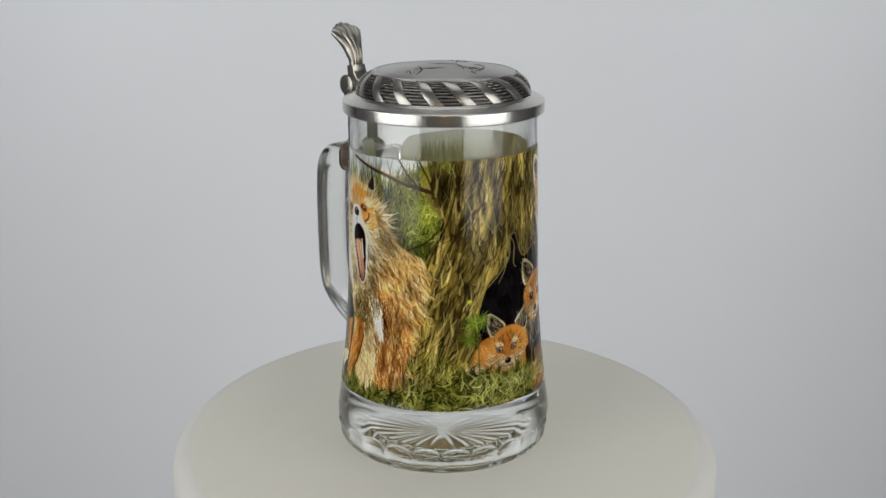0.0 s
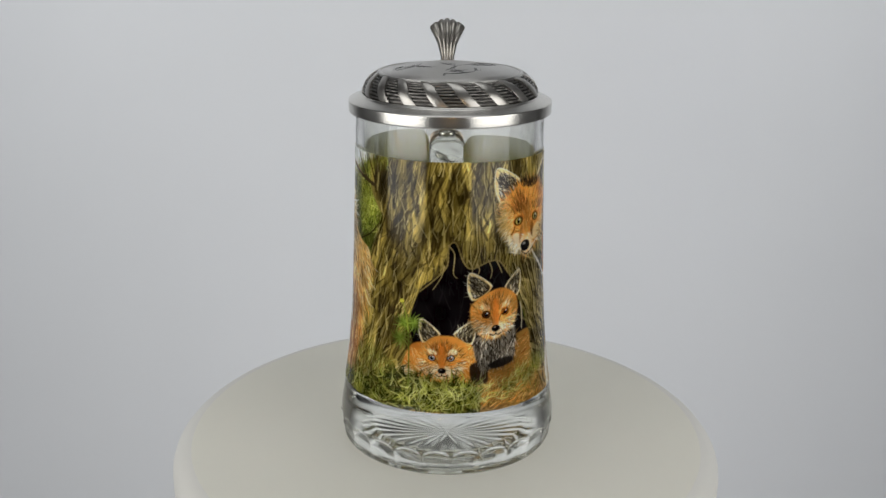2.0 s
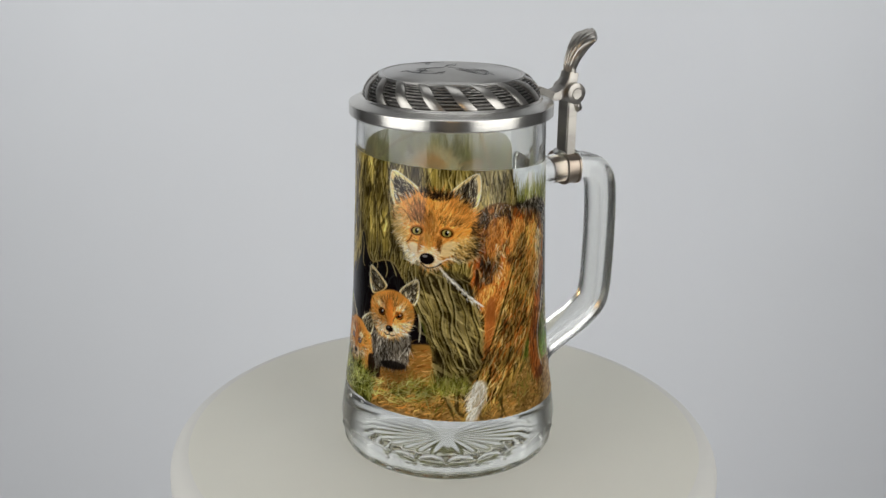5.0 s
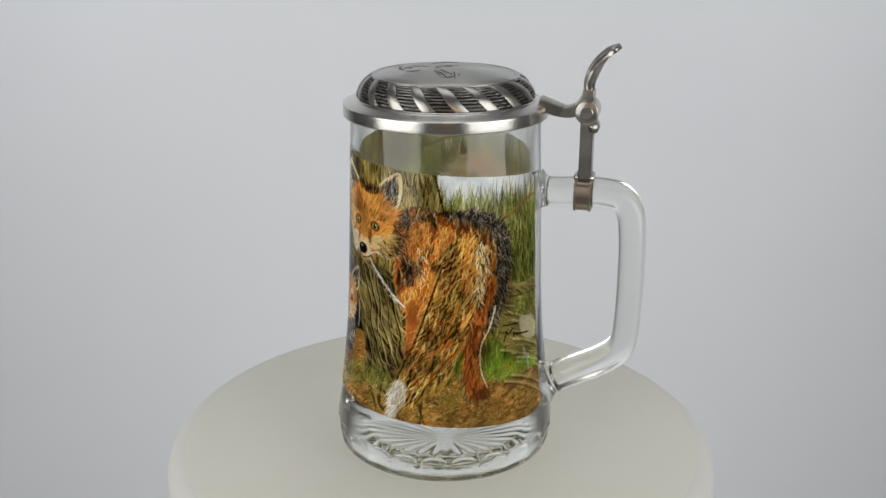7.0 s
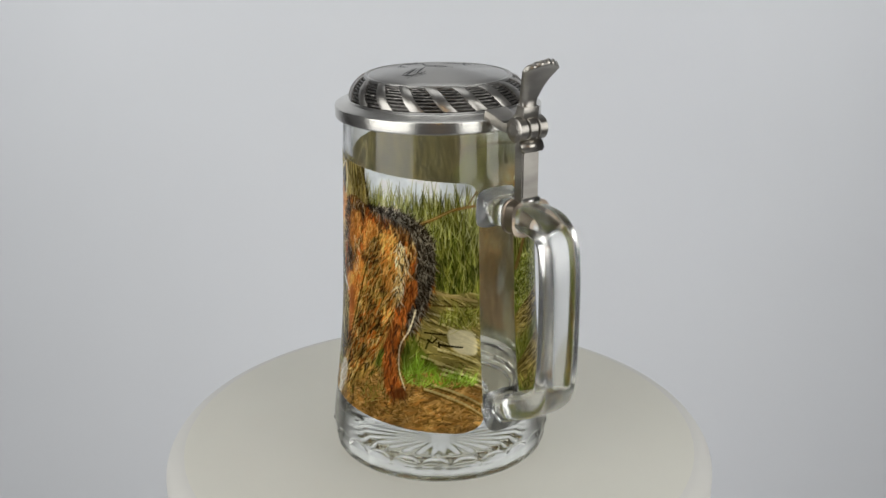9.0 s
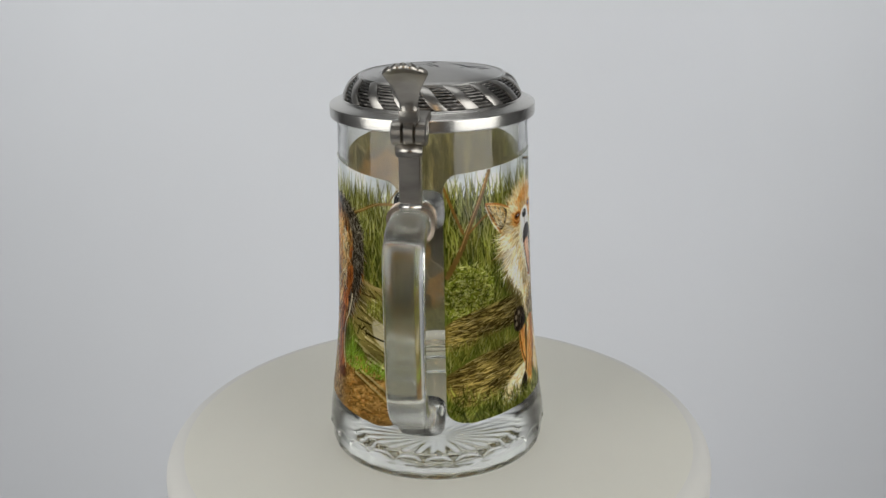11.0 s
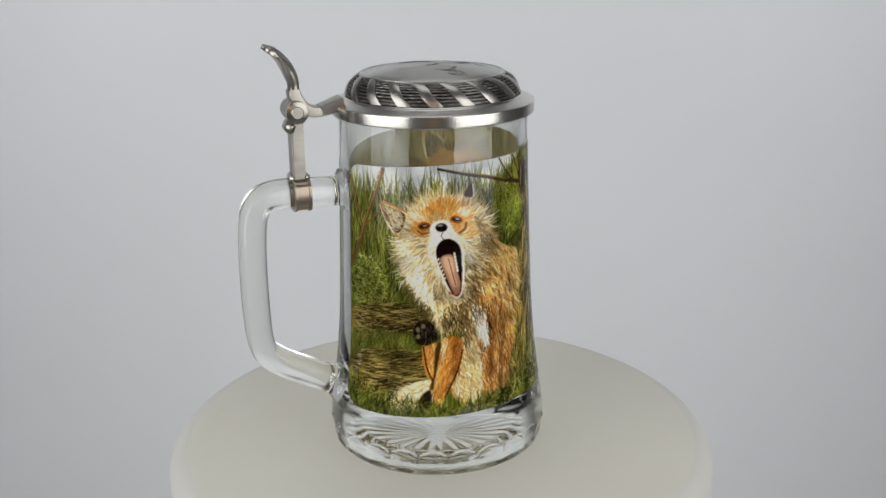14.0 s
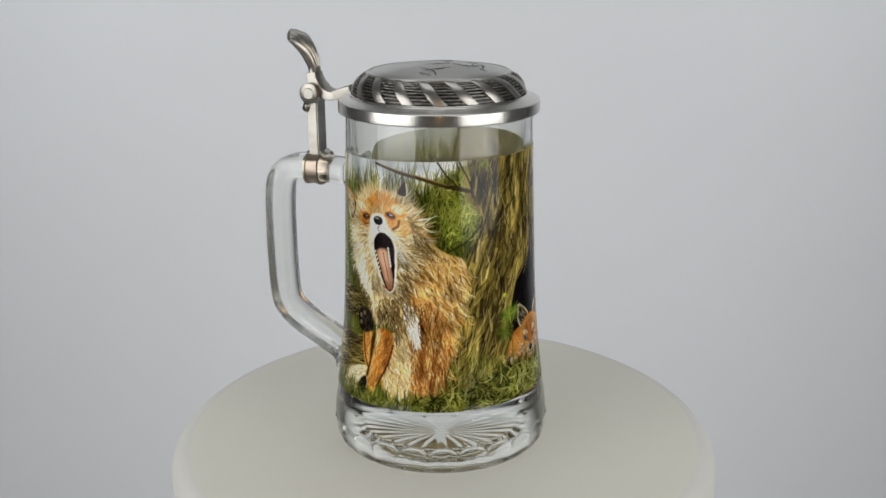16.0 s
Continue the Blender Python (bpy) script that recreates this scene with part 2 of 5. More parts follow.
def glass_handle():
    pts = [(39.5, 114.2), (45, 114.2), (55, 114.8), (65, 115.0), (72, 113.4), (76.2, 108.0), (77.6, 98), (78, 85), (77.9, 69), (77.2, 55.5), (75, 48.2), (68, 42.2), (58, 36.8), (50, 32.5), (44.6, 29.7)]

    def section(s):
        flare = 1 + 0.5 * max(0, 1 - s / 0.06) ** 2 + 0.55 * max(0, (s - 0.93) / 0.07) ** 2
        return oval(14.6 * min(flare, 1.35), 10.6 * flare, 48, 3.8)

    ob = part("handle", swept(smooth_path(pts, 6), section, HANDLE), GLASS, STEIN, "squared clear glass handle")
    ob.visible_shadow = False
    # moulded 70 on the lower arm, its dark relief put in as plain grey colour
    cu = bpy.data.curves.new("moulded_number", "FONT")
    cu.body, cu.size, cu.extrude = "70", 0.0055, 0.0002
    me = bpy.data.meshes.new_from_object(bpy.data.objects.new("tmp_text", cu))
    num = new("moulded_number", me)
    me.materials.append(DIGIT_GREY)
    num.parent = ob
    p = radial(51.5, 33.6, 8.9, HANDLE)
    a = radians(HANDLE)
    out, up = Vector((math.cos(a), math.sin(a), 0)), Vector((0, 0, 1))
    side = Vector((-math.sin(a), math.cos(a), 0))
    run = (-out * 0.87 - up * 0.48).normalized()
    lift = side.cross(run)
    num.matrix_local = Matrix.Translation(p) @ Matrix((run, lift, side)).transposed().to_4x4()
    return ob


glass_body()
glass_handle()


# ---- pewter lid ----
def dome(t):
    """Curve of the lid's shoulder: t 0 at the foot, 1 at the top ring; (r, z) in millimetres."""
    a = radians(90 * (0.10 + 0.72 * t))
    return 29.0 + 6.8 * (math.cos(a) - 0.275) / 0.713, 151.5 + 8.1 * (math.sin(a) - 0.156) / 0.804


def dome_out(t, lift):
    """A point of the shoulder raised by lift along its normal."""
    (r0, z0), (r1, z1) = dome(t - 0.01), dome(t + 0.01)
    d = math.hypot(r1 - r0, z1 - z0)
    r, z = dome(t)
    return r + lift * (z1 - z0) / d, z - lift * (r1 - r0) / d


def engraving(thing):
    """Dark cut lines on the lid's top: a few strokes of an animal and its tree."""
    cuts = [((-10.6, -6.0), (-6.4, -12.8), (-10.4, -20.6), 1.0), ((-13.4, -13.0), (-12.6, -17.0), (-12.2, -20.6), 0.6), ((12.2, -14.8), (16.2, -10.5), (16.5, -4.2), 1.1),
            ((16.5, -4.2), (15.2, -1.0), (12.0, 0.8), 0.7), ((8.2, -12.0), (7.6, -6.0), (5.3, -1.9), 0.9), ((5.3, -1.9), (0, -2.0), (-6.0, 0.5), 0.8), ((10, 16.7), (8.2, 10), (7.8, 3.8), 1.0),
            ((6.4, 14.8), (5.4, 9), (4.9, 0), 0.7), ((2.8, 9.6), (4.0, 13), (8.4, 19.6), 0.6), ((8.7, -7.6), (12, -9), (16.4, -8.9), 0.8), ((1.0, -9.7), (-5, -11), (-12, -11.5), 0.5), ((12, -14), (10, -16), (13.5, -18), 0.6),
            ((10.5, -12), (12.5, -9), (13, -4), 0.6), ((11.5, 15.5), (9, 16.5), (6, 16.0), 0.7)]
    pick = random.Random(3)
    fine = []
    for a, b, c, w in cuts:
        for _ in range(3):
            ox, oy, q = pick.uniform(-2.2, 2.2), pick.uniform(-2.2, 2.2), pick.uniform(0.3, 0.6)
            mx, my = (a[0] + 2 * b[0] + c[0]) / 4, (a[1] + 2 * b[1] + c[1]) / 4
            fine.append(tuple((mx + (p[0] - mx) * q + ox, my + (p[1] - my) * q + oy) for p in (a, b, c)) + (0.3,))
    for a, b, c, w in cuts + fine:
        bm = bmesh.new()
        left, right = [], []
        n = 14
        for k in range(n + 1):
            t = k / n
            x, y = ((1 - t) ** 2 * a[i] + 2 * t * (1 - t) * b[i] + t * t * c[i] for i in (0, 1))
            dx, dy = (2 * (1 - t) * (b[i] - a[i]) + 2 * t * (c[i] - b[i]) for i in (0, 1))
            d = math.hypot(dx, dy)
            h = 0.5 * w * math.sin(math.pi * (0.06 + 0.88 * t))
            for side, row in ((1, left), (-1, right)):
                px, py = x - side * dy / d * h, y + side * dx / d * h
                z = float(np.interp(math.hypot(px, py), (0, 6, 12, 18, 24, 27.3), (162.8, 162.7, 162.4, 161.8, 160.9, 160.2)))
                row.append((bm.verts.new((px / 1000, py / 1000, (z - 0.2) / 1000)), bm.verts.new((px / 1000, py / 1000, (z + 0.05) / 1000))))
        for p, q in zip(list(zip(left, right)), list(zip(left, right))[1:]):
            bm.faces.new((p[0][1], p[1][1], q[1][1], q[0][1]))
            bm.faces.new((p[0][0], p[0][1], q[0][1], q[0][0]))
            bm.faces.new((p[1][0], p[1][1], q[1][1], q[1][0]))
        part("engraved_line", bm, PEWTER_DARK, thing, smooth=False)


def lid():
    thing = tagged(new("lid"), "hinged pewter lid with slanted straps and shell thumb lift")
    thing.parent = STEIN
    flange = [(35.5, 146.4), (38.7, 146.4), (39.0, 146.1), (40.8, 144.25), (41.1, 144.1), (41.35, 144.15), (41.5, 144.35), (41.52, 144.6), (41.52, 146.2), (41.52, 148.2), (41.52, 148.5), (41.42, 148.75), (41.2, 148.9), (40.9, 149.05),
              (40.5, 149.2), (38.6, 149.95), (37.3, 150.45), (36.95, 150.6), (36.75, 150.85), (36.6, 151.1), (36.2, 151.35), (35.7, 151.4), (34.5, 151.2), (33, 150), (33, 147)]
    sharp(part("flange", lathe(flange, 240, closed=True), PEWTER, thing, "brushed pewter rim"), 50)
    rows = [dome(k / 14) for k in range(15)]
    rows = [(r - 0.9, z - 0.3) for r, z in rows]
    part("shoulder", lathe([(34, 148.5)] + rows, 180), PEWTER_DARK, thing, "dark recessed ground between the straps")
    # woven ribs between the straps
    for k in range(8):
        r, z = dome_out((k + 0.55) / 8.3, -0.42)
        ring = [(r + 0.46 * math.cos(radians(b)), z + 0.42 * math.sin(radians(b))) for b in range(0, 360, 45)]

        def uneven(rr, zz, a, k=k):
            w = 0.13 * math.sin(54 * a + (k % 2) * math.pi) + 0.05 * math.sin(61 * a - k)
            return rr + w, zz + 0.05 * math.sin(23 * a + 3 * k)

        part("woven_rib", lathe(ring, 300, uneven, closed=True), PEWTER_RIB, thing)
    # slanted straps, one mesh shared
    bm = bmesh.new()
    n, m = 12, 6
    grid = {}
    for layer in (0, 1):
        for i in range(n + 1):
            t = i / n
            for j in range(m + 1):
                u = j / m - 0.5
                a = radians(7.5 - 15.0 * t - 0.6 * math.sin(2 * math.pi * t) + (8.3 - 0.8 * t) * u)
                lift = 0.22 + 0.16 * (1 - 16 * u ** 4) if layer else -0.9
                r, z = dome_out(t, lift)
                grid[layer, i, j] = bm.verts.new((r * math.cos(a) / 1000, r * math.sin(a) / 1000, z / 1000))
    for layer in (0, 1):
        for i in range(n):
            for j in range(m):
                bm.faces.new((grid[layer, i, j], grid[layer, i, j + 1], grid[layer, i + 1, j + 1], grid[layer, i + 1, j]))
    for i in range(n):
        for j in (0, m):
            bm.faces.new((grid[0, i, j], grid[0, i + 1, j], grid[1, i + 1, j], grid[1, i, j]))
    for j in range(m):
        for i in (0, n):
            bm.faces.new((grid[0, i, j], grid[0, i, j + 1], grid[1, i, j + 1], grid[1, i, j]))
    first = sharp(part("strap", bm, STRAP_METAL, thing), 30)
    for k in range(1, 18):
        ob = new("strap", first.data)
        ob.parent = thing
        ob.rotation_euler = (0, 0, radians(20 * k))
    top = [(29.2, 158.6), (29.7, 159.5), (29.3, 160.1), (28.6, 160.2), (28.2, 159.9), (27.7, 159.9), (27.3, 160.2), (24, 160.9), (18, 161.8), (12, 162.4), (6, 162.7), (0, 162.8)]
    sharp(part("top_plate", lathe(top, 180), PEWTER_TOP, thing, "satin pewter top with an engraved scene"), 30)
    engraving(thing)
    return thing


LID = lid()


def thumb_lift():
    """Shell-shaped lever above the hinge, with five fluted lobes."""
    path = smooth_path([(57.6, 155.6), (57.9, 159), (59.4, 162.6), (61.6, 166.8), (64.2, 170.0), (66.2, 171.4)], 6)
    bm = bmesh.new()
    n = 40
    front, back = [], []
    for i, p in enumerate(path):
        s = i / (len(path) - 1)
        d = path[min(i + 1, len(path) - 1)] - path[max(i - 1, 0)]
        d = d / np.hypot(d[0], d[1])
        half = float(np.interp(s, (0, 0.15, 0.45, 0.75, 0.9, 1), (3.1, 3.1, 4.4, 7.2, 8.0, 7.4)))
        thick = float(np.interp(s, (0, 0.5, 1), (4.2, 4.0, 2.0)))
        rows = ([], [])
        for j in range(n + 1):
            u = j / n * 2 - 1
            lobe = abs(math.cos(2.5 * math.pi * u)) ** 0.5
            end = ((1 - abs(u) ** 1.7) * 4.2 - 1.4) * s * s + 0.5 * lobe * s * s
            swell = thick * (0.55 + 0.6 * lobe * min(1, s * 2.0 + 0.25)) * (1 - 0.55 * abs(u) ** 3)
            r, z = p[0] + d[0] * end, p[1] + d[1] * end
            rows[0].append(bm.verts.new(radial(r - d[1] * swell * 0.7, z + d[0] * swell * 0.7, u * half, HANDLE)))
            hollow_back = thick * (0.5 - 0.28 * s * (1 - u * u)) * (1 - 0.55 * abs(u) ** 3)
            rows[1].append(bm.verts.new(radial(r + d[1] * hollow_back, z - d[0] * hollow_back, u * half, HANDLE)))
        front.append(rows[0])
        back.append(rows[1])
    for side in (front, back):
        for p, q in zip(side, side[1:]):
            for j in range(n):
                bm.faces.new((p[j], p[j + 1], q[j + 1], q[j]))
    for i in range(len(path) - 1):
        for j in (0, n):
            bm.faces.new((front[i][j], front[i + 1][j], back[i + 1][j], back[i][j]))
    for i in (0, -1):
        for j in range(n):
            bm.faces.new((front[i][j], front[i][j + 1], back[i][j + 1], back[i][j]))
    part("thumb_lift", bm, OLD_PEWTER, LID, "fluted shell-shaped pewter thumb lift")


def barrel(name, r, z, radius, half, side, parent, label=""):
    bm = bmesh.new()
    n, rings = 32, []
    for s, k in ((-half, 0.86), (-half + 0.35, 1.0), (half - 0.35, 1.0), (half, 0.86)):
        rings.append([bm.verts.new(radial(r + radius * k * math.cos(2 * math.pi * j / n), z + radius * k * math.sin(2 * math.pi * j / n), side + s, HANDLE)) for j in range(n)])
    for p, q in zip(rings, rings[1:]):
        for j in range(n):
            bm.faces.new((p[j], p[(j + 1) % n], q[(j + 1) % n], q[j]))
    bm.faces.new(rings[0])
    bm.faces.new(rings[-1])
    return sharp(part(name, bm, OLD_PEWTER, parent, label), 30)


def hinge():
    thumb_lift()
    # lid arm from the flange to the knuckle and up to the lever
    arm = smooth_path([(39.5, 149.0), (44, 147.6), (50, 147.3), (54.5, 149.3), (57.0, 153.0), (57.7, 156.5)], 5)
    sharp(part("lid_arm", swept(arm, lambda s: oval(8.2 - 1.2 * s, float(np.interp(s, (0, 0.3, 0.7, 1), (2.6, 3.8, 5.6, 4.6))), 16, 9), HANDLE), OLD_PEWTER, LID, "cast pewter arm holding the lid"), 30)
    foot = smooth_path([(38.4, 149.9), (41.0, 149.4), (44.0, 148.5), (47.4, 147.6)], 4)
    sharp(part("arm_foot", swept(foot, lambda s: oval(10.4 - 2.6 * s, 5.2 - 1.4 * s, 16, 9), HANDLE), OLD_PEWTER, LID, "wedge-shaped end of the arm on the rim"), 30)
    for side in (-4.4, 0.0, 4.4):
        barrel("hinge_knuckle", 57.5, 148.0, 4.5, 1.95, side, STEIN)
    barrel("hinge_pin", 57.5, 148.0, 2.6, 6.6, 0, STEIN)
    part("hinge_post", rounded_box((5.0, 7.8, 25.5), (57.5, 0, 133.0), HANDLE, 0.5), OLD_PEWTER, STEIN, "flat pewter post between collar and hinge", smooth=False)
    part("hinge_stop", rounded_box((3.4, 9.6, 4.6), (60.0, 0, 142.0), HANDLE, 0.7, -22), OLD_PEWTER, STEIN)
    # collar round the glass handle
    bm = bmesh.new()
    rings = []
    for r, w, h in ((54.0, 15.0, 11.2), (54.0, 17.8, 14.0), (54.9, 17.8, 14.0), (55.1, 16.9, 13.2), (59.5, 16.9, 13.2), (59.7, 17.8, 14.0), (60.6, 17.8, 14.0), (60.6, 15.0, 11.2)):
        rings.append([bm.verts.new(radial(r, 114.8 + o, s, HANDLE)) for s, o in oval(w, h, 28, 3.2)])
    for p, q in zip(rings, rings[1:] + rings[:1]):
        for j in range(28):
            bm.faces.new((p[j], p[(j + 1) % 28], q[(j + 1) % 28], q[j]))
    sharp(part("collar", bm, COLLAR_METAL, STEIN, "brown-tinted pewter collar clasped round the glass handle"), 35)
    for r in (54.4, 60.2):
        part("collar_lug", rounded_box((2.0, 8.4, 2.6), (r, 0, 121.4), HANDLE, 0.5), PEWTER, STEIN)


hinge()


# ---- printed picture: foxes at a hollow tree, laid on in brush strokes ----
# The sheet is unrolled: x runs round the glass in millimetres, z is the height.
X0, X1, Z0, Z1, DOTS = -2.0, 235.2, 22.0, 131.0, 4.6
NX, NZ = int((X1 - X0) * DOTS) + 1, int((Z1 - Z0) * DOTS) + 1
SHEET = np.zeros((NZ, NX, 3), np.float32)
OWNER = np.zeros((NZ, NX), np.int8)
dice = random.Random(7)


def window(x0, x1, z0, z1):
    return (max(0, int((x0 - X0) * DOTS)), min(NX, int((x1 - X0) * DOTS) + 2),
            max(0, int((z0 - Z0) * DOTS)), min(NZ, int((z1 - Z0) * DOTS) + 2))


def loop(points, steps=6):
    """A smooth closed outline through a few points."""
    p = np.array(points, float)
    out = []
    for i in range(len(p)):
        a, b, c, d = p[i - 1], p[i], p[(i + 1) % len(p)], p[(i + 2) % len(p)]
        for s in range(steps):
            t = s / steps
            out.append(0.5 * (2 * b + (c - a) * t + (2 * a - 5 * b + 4 * c - d) * t ** 2 + (3 * b - a - 3 * c + d) * t ** 3))
    return np.array(out)


def area(points, crisp=False):
    """Mask of an outline and its window."""
    q = np.array(points, float) if crisp else loop(points)
    i0, i1, k0, k1 = window(q[:, 0].min(), q[:, 0].max(), q[:, 1].min(), q[:, 1].max())
    x = X0 + np.arange(i0, i1) / DOTS
    z = (Z0 + np.arange(k0, k1) / DOTS)[:, None]
    inside = np.zeros((max(0, k1 - k0), max(0, i1 - i0)), bool)
    for (ax, az), (bx, bz) in zip(q, np.roll(q, -1, 0)):
        if az != bz:
            inside ^= ((az > z) != (bz > z)) & (x < (bx - ax) * (z - az) / (bz - az) + ax)
    return inside, (i0, i1, k0, k1)


def soften(m, n):
    m = m.astype(np.float32)
    for _ in range(n):
        for ax in (0, 1):
            m = (m + 0.5 * (np.roll(m, 1, ax) + np.roll(m, -1, ax))) / 2
    return m


def fill(points, colour, alpha=1.0, soft=1, owner=None):
    mask, (i0, i1, k0, k1) = area(points)
    if not mask.size:
        return
    if owner is not None:
        OWNER[k0:k1, i0:i1][mask] = owner
    pad = soft + 1
    m = soften(np.pad(mask, pad), soft)[pad:-pad, pad:-pad, None] * alpha
    s = SHEET[k0:k1, i0:i1]
    s += (np.array(colour, np.float32) - s) * m


def stroke(x, z, length, width, aim, colour, alpha=0.9, bend=0.0, taper=True):
    """One hair, blade or groove of the brush."""
    a = radians(aim)
    ex, ez = x + length * math.cos(a), z + length * math.sin(a)
    mx, mz = (x + ex) / 2 - bend * length * math.sin(a), (z + ez) / 2 + bend * length * math.cos(a)
    i0, i1, k0, k1 = window(min(x, ex, mx) - width, max(x, ex, mx) + width, min(z, ez, mz) - width, max(z, ez, mz) + width)
    if i1 <= i0 or k1 <= k0:
        return
    gx = X0 + np.arange(i0, i1) / DOTS
    gz = (Z0 + np.arange(k0, k1) / DOTS)[:, None]
    cover = 0
    for ax, az, bx, bz, w0, w1 in ((x, z, mx, mz, 1.0, 0.75), (mx, mz, ex, ez, 0.75, 0.15 if taper else 0.75)):
        dx, dz = bx - ax, bz - az
        t = np.clip(((gx - ax) * dx + (gz - az) * dz) / (dx * dx + dz * dz + 1e-9), 0, 1)
        d = np.hypot(gx - ax - t * dx, gz - az - t * dz)
        cover = np.maximum(cover, np.clip((width * (w0 + (w1 - w0) * t) / 2 - d) * DOTS + 0.5, 0, 1))
    s = SHEET[k0:k1, i0:i1]
    s += (np.array(colour, np.float32) - s) * (cover * alpha)[..., None]


def tint(colours, spread=0.16):
    c = dice.choice(colours)
    k = 1 + dice.uniform(-spread, spread)
    return tuple(min(255, v * k) for v in c)


def hair(points, count, length, width, colours, aim, spread=18, alpha=0.85, bend=0.12):
    """Strokes strewn over an outline. aim: degrees, or a point that they run away from."""
    mask, (i0, i1, k0, k1) = area(points)
    kk, ii = np.nonzero(mask)
    if not len(kk):
        return
    for _ in range(int(count * 1.8)):
        j = dice.randrange(len(kk))
        x, z = X0 + (i0 + ii[j]) / DOTS, Z0 + (k0 + kk[j]) / DOTS
        a = aim if not isinstance(aim, tuple) else math.degrees(math.atan2(z - aim[1], x - aim[0]))
        stroke(x, z, length * dice.uniform(0.5, 1.25), width * dice.uniform(0.4, 1.0), a + dice.gauss(0, spread), tint(colours), alpha, dice.uniform(-bend, bend))


def line(points, width, colour, alpha=0.95, end=None):
    q = smooth_path(points, 5)
    for i, (a, b) in enumerate(zip(q, q[1:])):
        w = width if end is None else width + (end - width) * i / len(q)
        d = b - a
        stroke(a[0], a[1], math.hypot(d[0], d[1]), w, math.degrees(math.atan2(d[1], d[0])), colour, alpha, 0, False)


def spot(x, z, rx, rz, colour, tilt=0, alpha=1.0):
    i0, i1, k0, k1 = window(x - max(rx, rz) - 0.5, x + max(rx, rz) + 0.5, z - max(rx, rz) - 0.5, z + max(rx, rz) + 0.5)
    gx = X0 + np.arange(i0, i1) / DOTS - x
    gz = (Z0 + np.arange(k0, k1) / DOTS)[:, None] - z
    c, s = math.cos(radians(tilt)), math.sin(radians(tilt))
    d = np.hypot((gx * c + gz * s) / rx, (gz * c - gx * s) / rz)
    cover = np.clip((1 - d) * min(rx, rz) * DOTS + 0.5, 0, 1)[..., None] * alpha
    t = SHEET[k0:k1, i0:i1]
    t += (np.array(colour, np.float32) - t) * cover


def box(x0, x1, z0, z1):
    n = 5
    return ([(x0 + (x1 - x0) * k / n, z0) for k in range(n)] + [(x1, z0 + (z1 - z0) * k / n) for k in range(n)]
            + [(x1 - (x1 - x0) * k / n, z1) for k in range(n)] + [(x0, z1 - (z1 - z0) * k / n) for k in range(n)])


GREENS = [(126, 124, 54), (92, 92, 38), (150, 148, 86), (64, 66, 28), (108, 106, 44)]
DEEP = [(38, 44, 18), (56, 62, 22), (30, 34, 16)]
LIGHTG = [(168, 170, 98), (184, 184, 122), (144, 150, 66)]
BARK = [(134, 116, 58), (104, 90, 44), (158, 138, 78), (120, 108, 54)]
BARKD = [(44, 36, 20), (58, 48, 26), (34, 28, 16)]
BARKL = [(192, 174, 108), (176, 158, 88), (204, 188, 128)]
RUST = [(212, 150, 72), (188, 120, 52), (226, 176, 98), (200, 132, 58)]
RUSTD = [(142, 88, 42), (112, 68, 34), (158, 102, 50)]
CREAMS = [(232, 218, 176), (214, 192, 138), (240, 230, 200), (222, 204, 156)]
OCHRE = [(196, 156, 84), (176, 132, 62), (212, 176, 106)]
SOOT = [(30, 26, 22), (48, 40, 32), (22, 20, 18)]
WHITES = [(238, 236, 226), (222, 220, 210)]
EARTH = [(146, 112, 60), (118, 90, 46), (170, 134, 78), (98, 74, 38)]


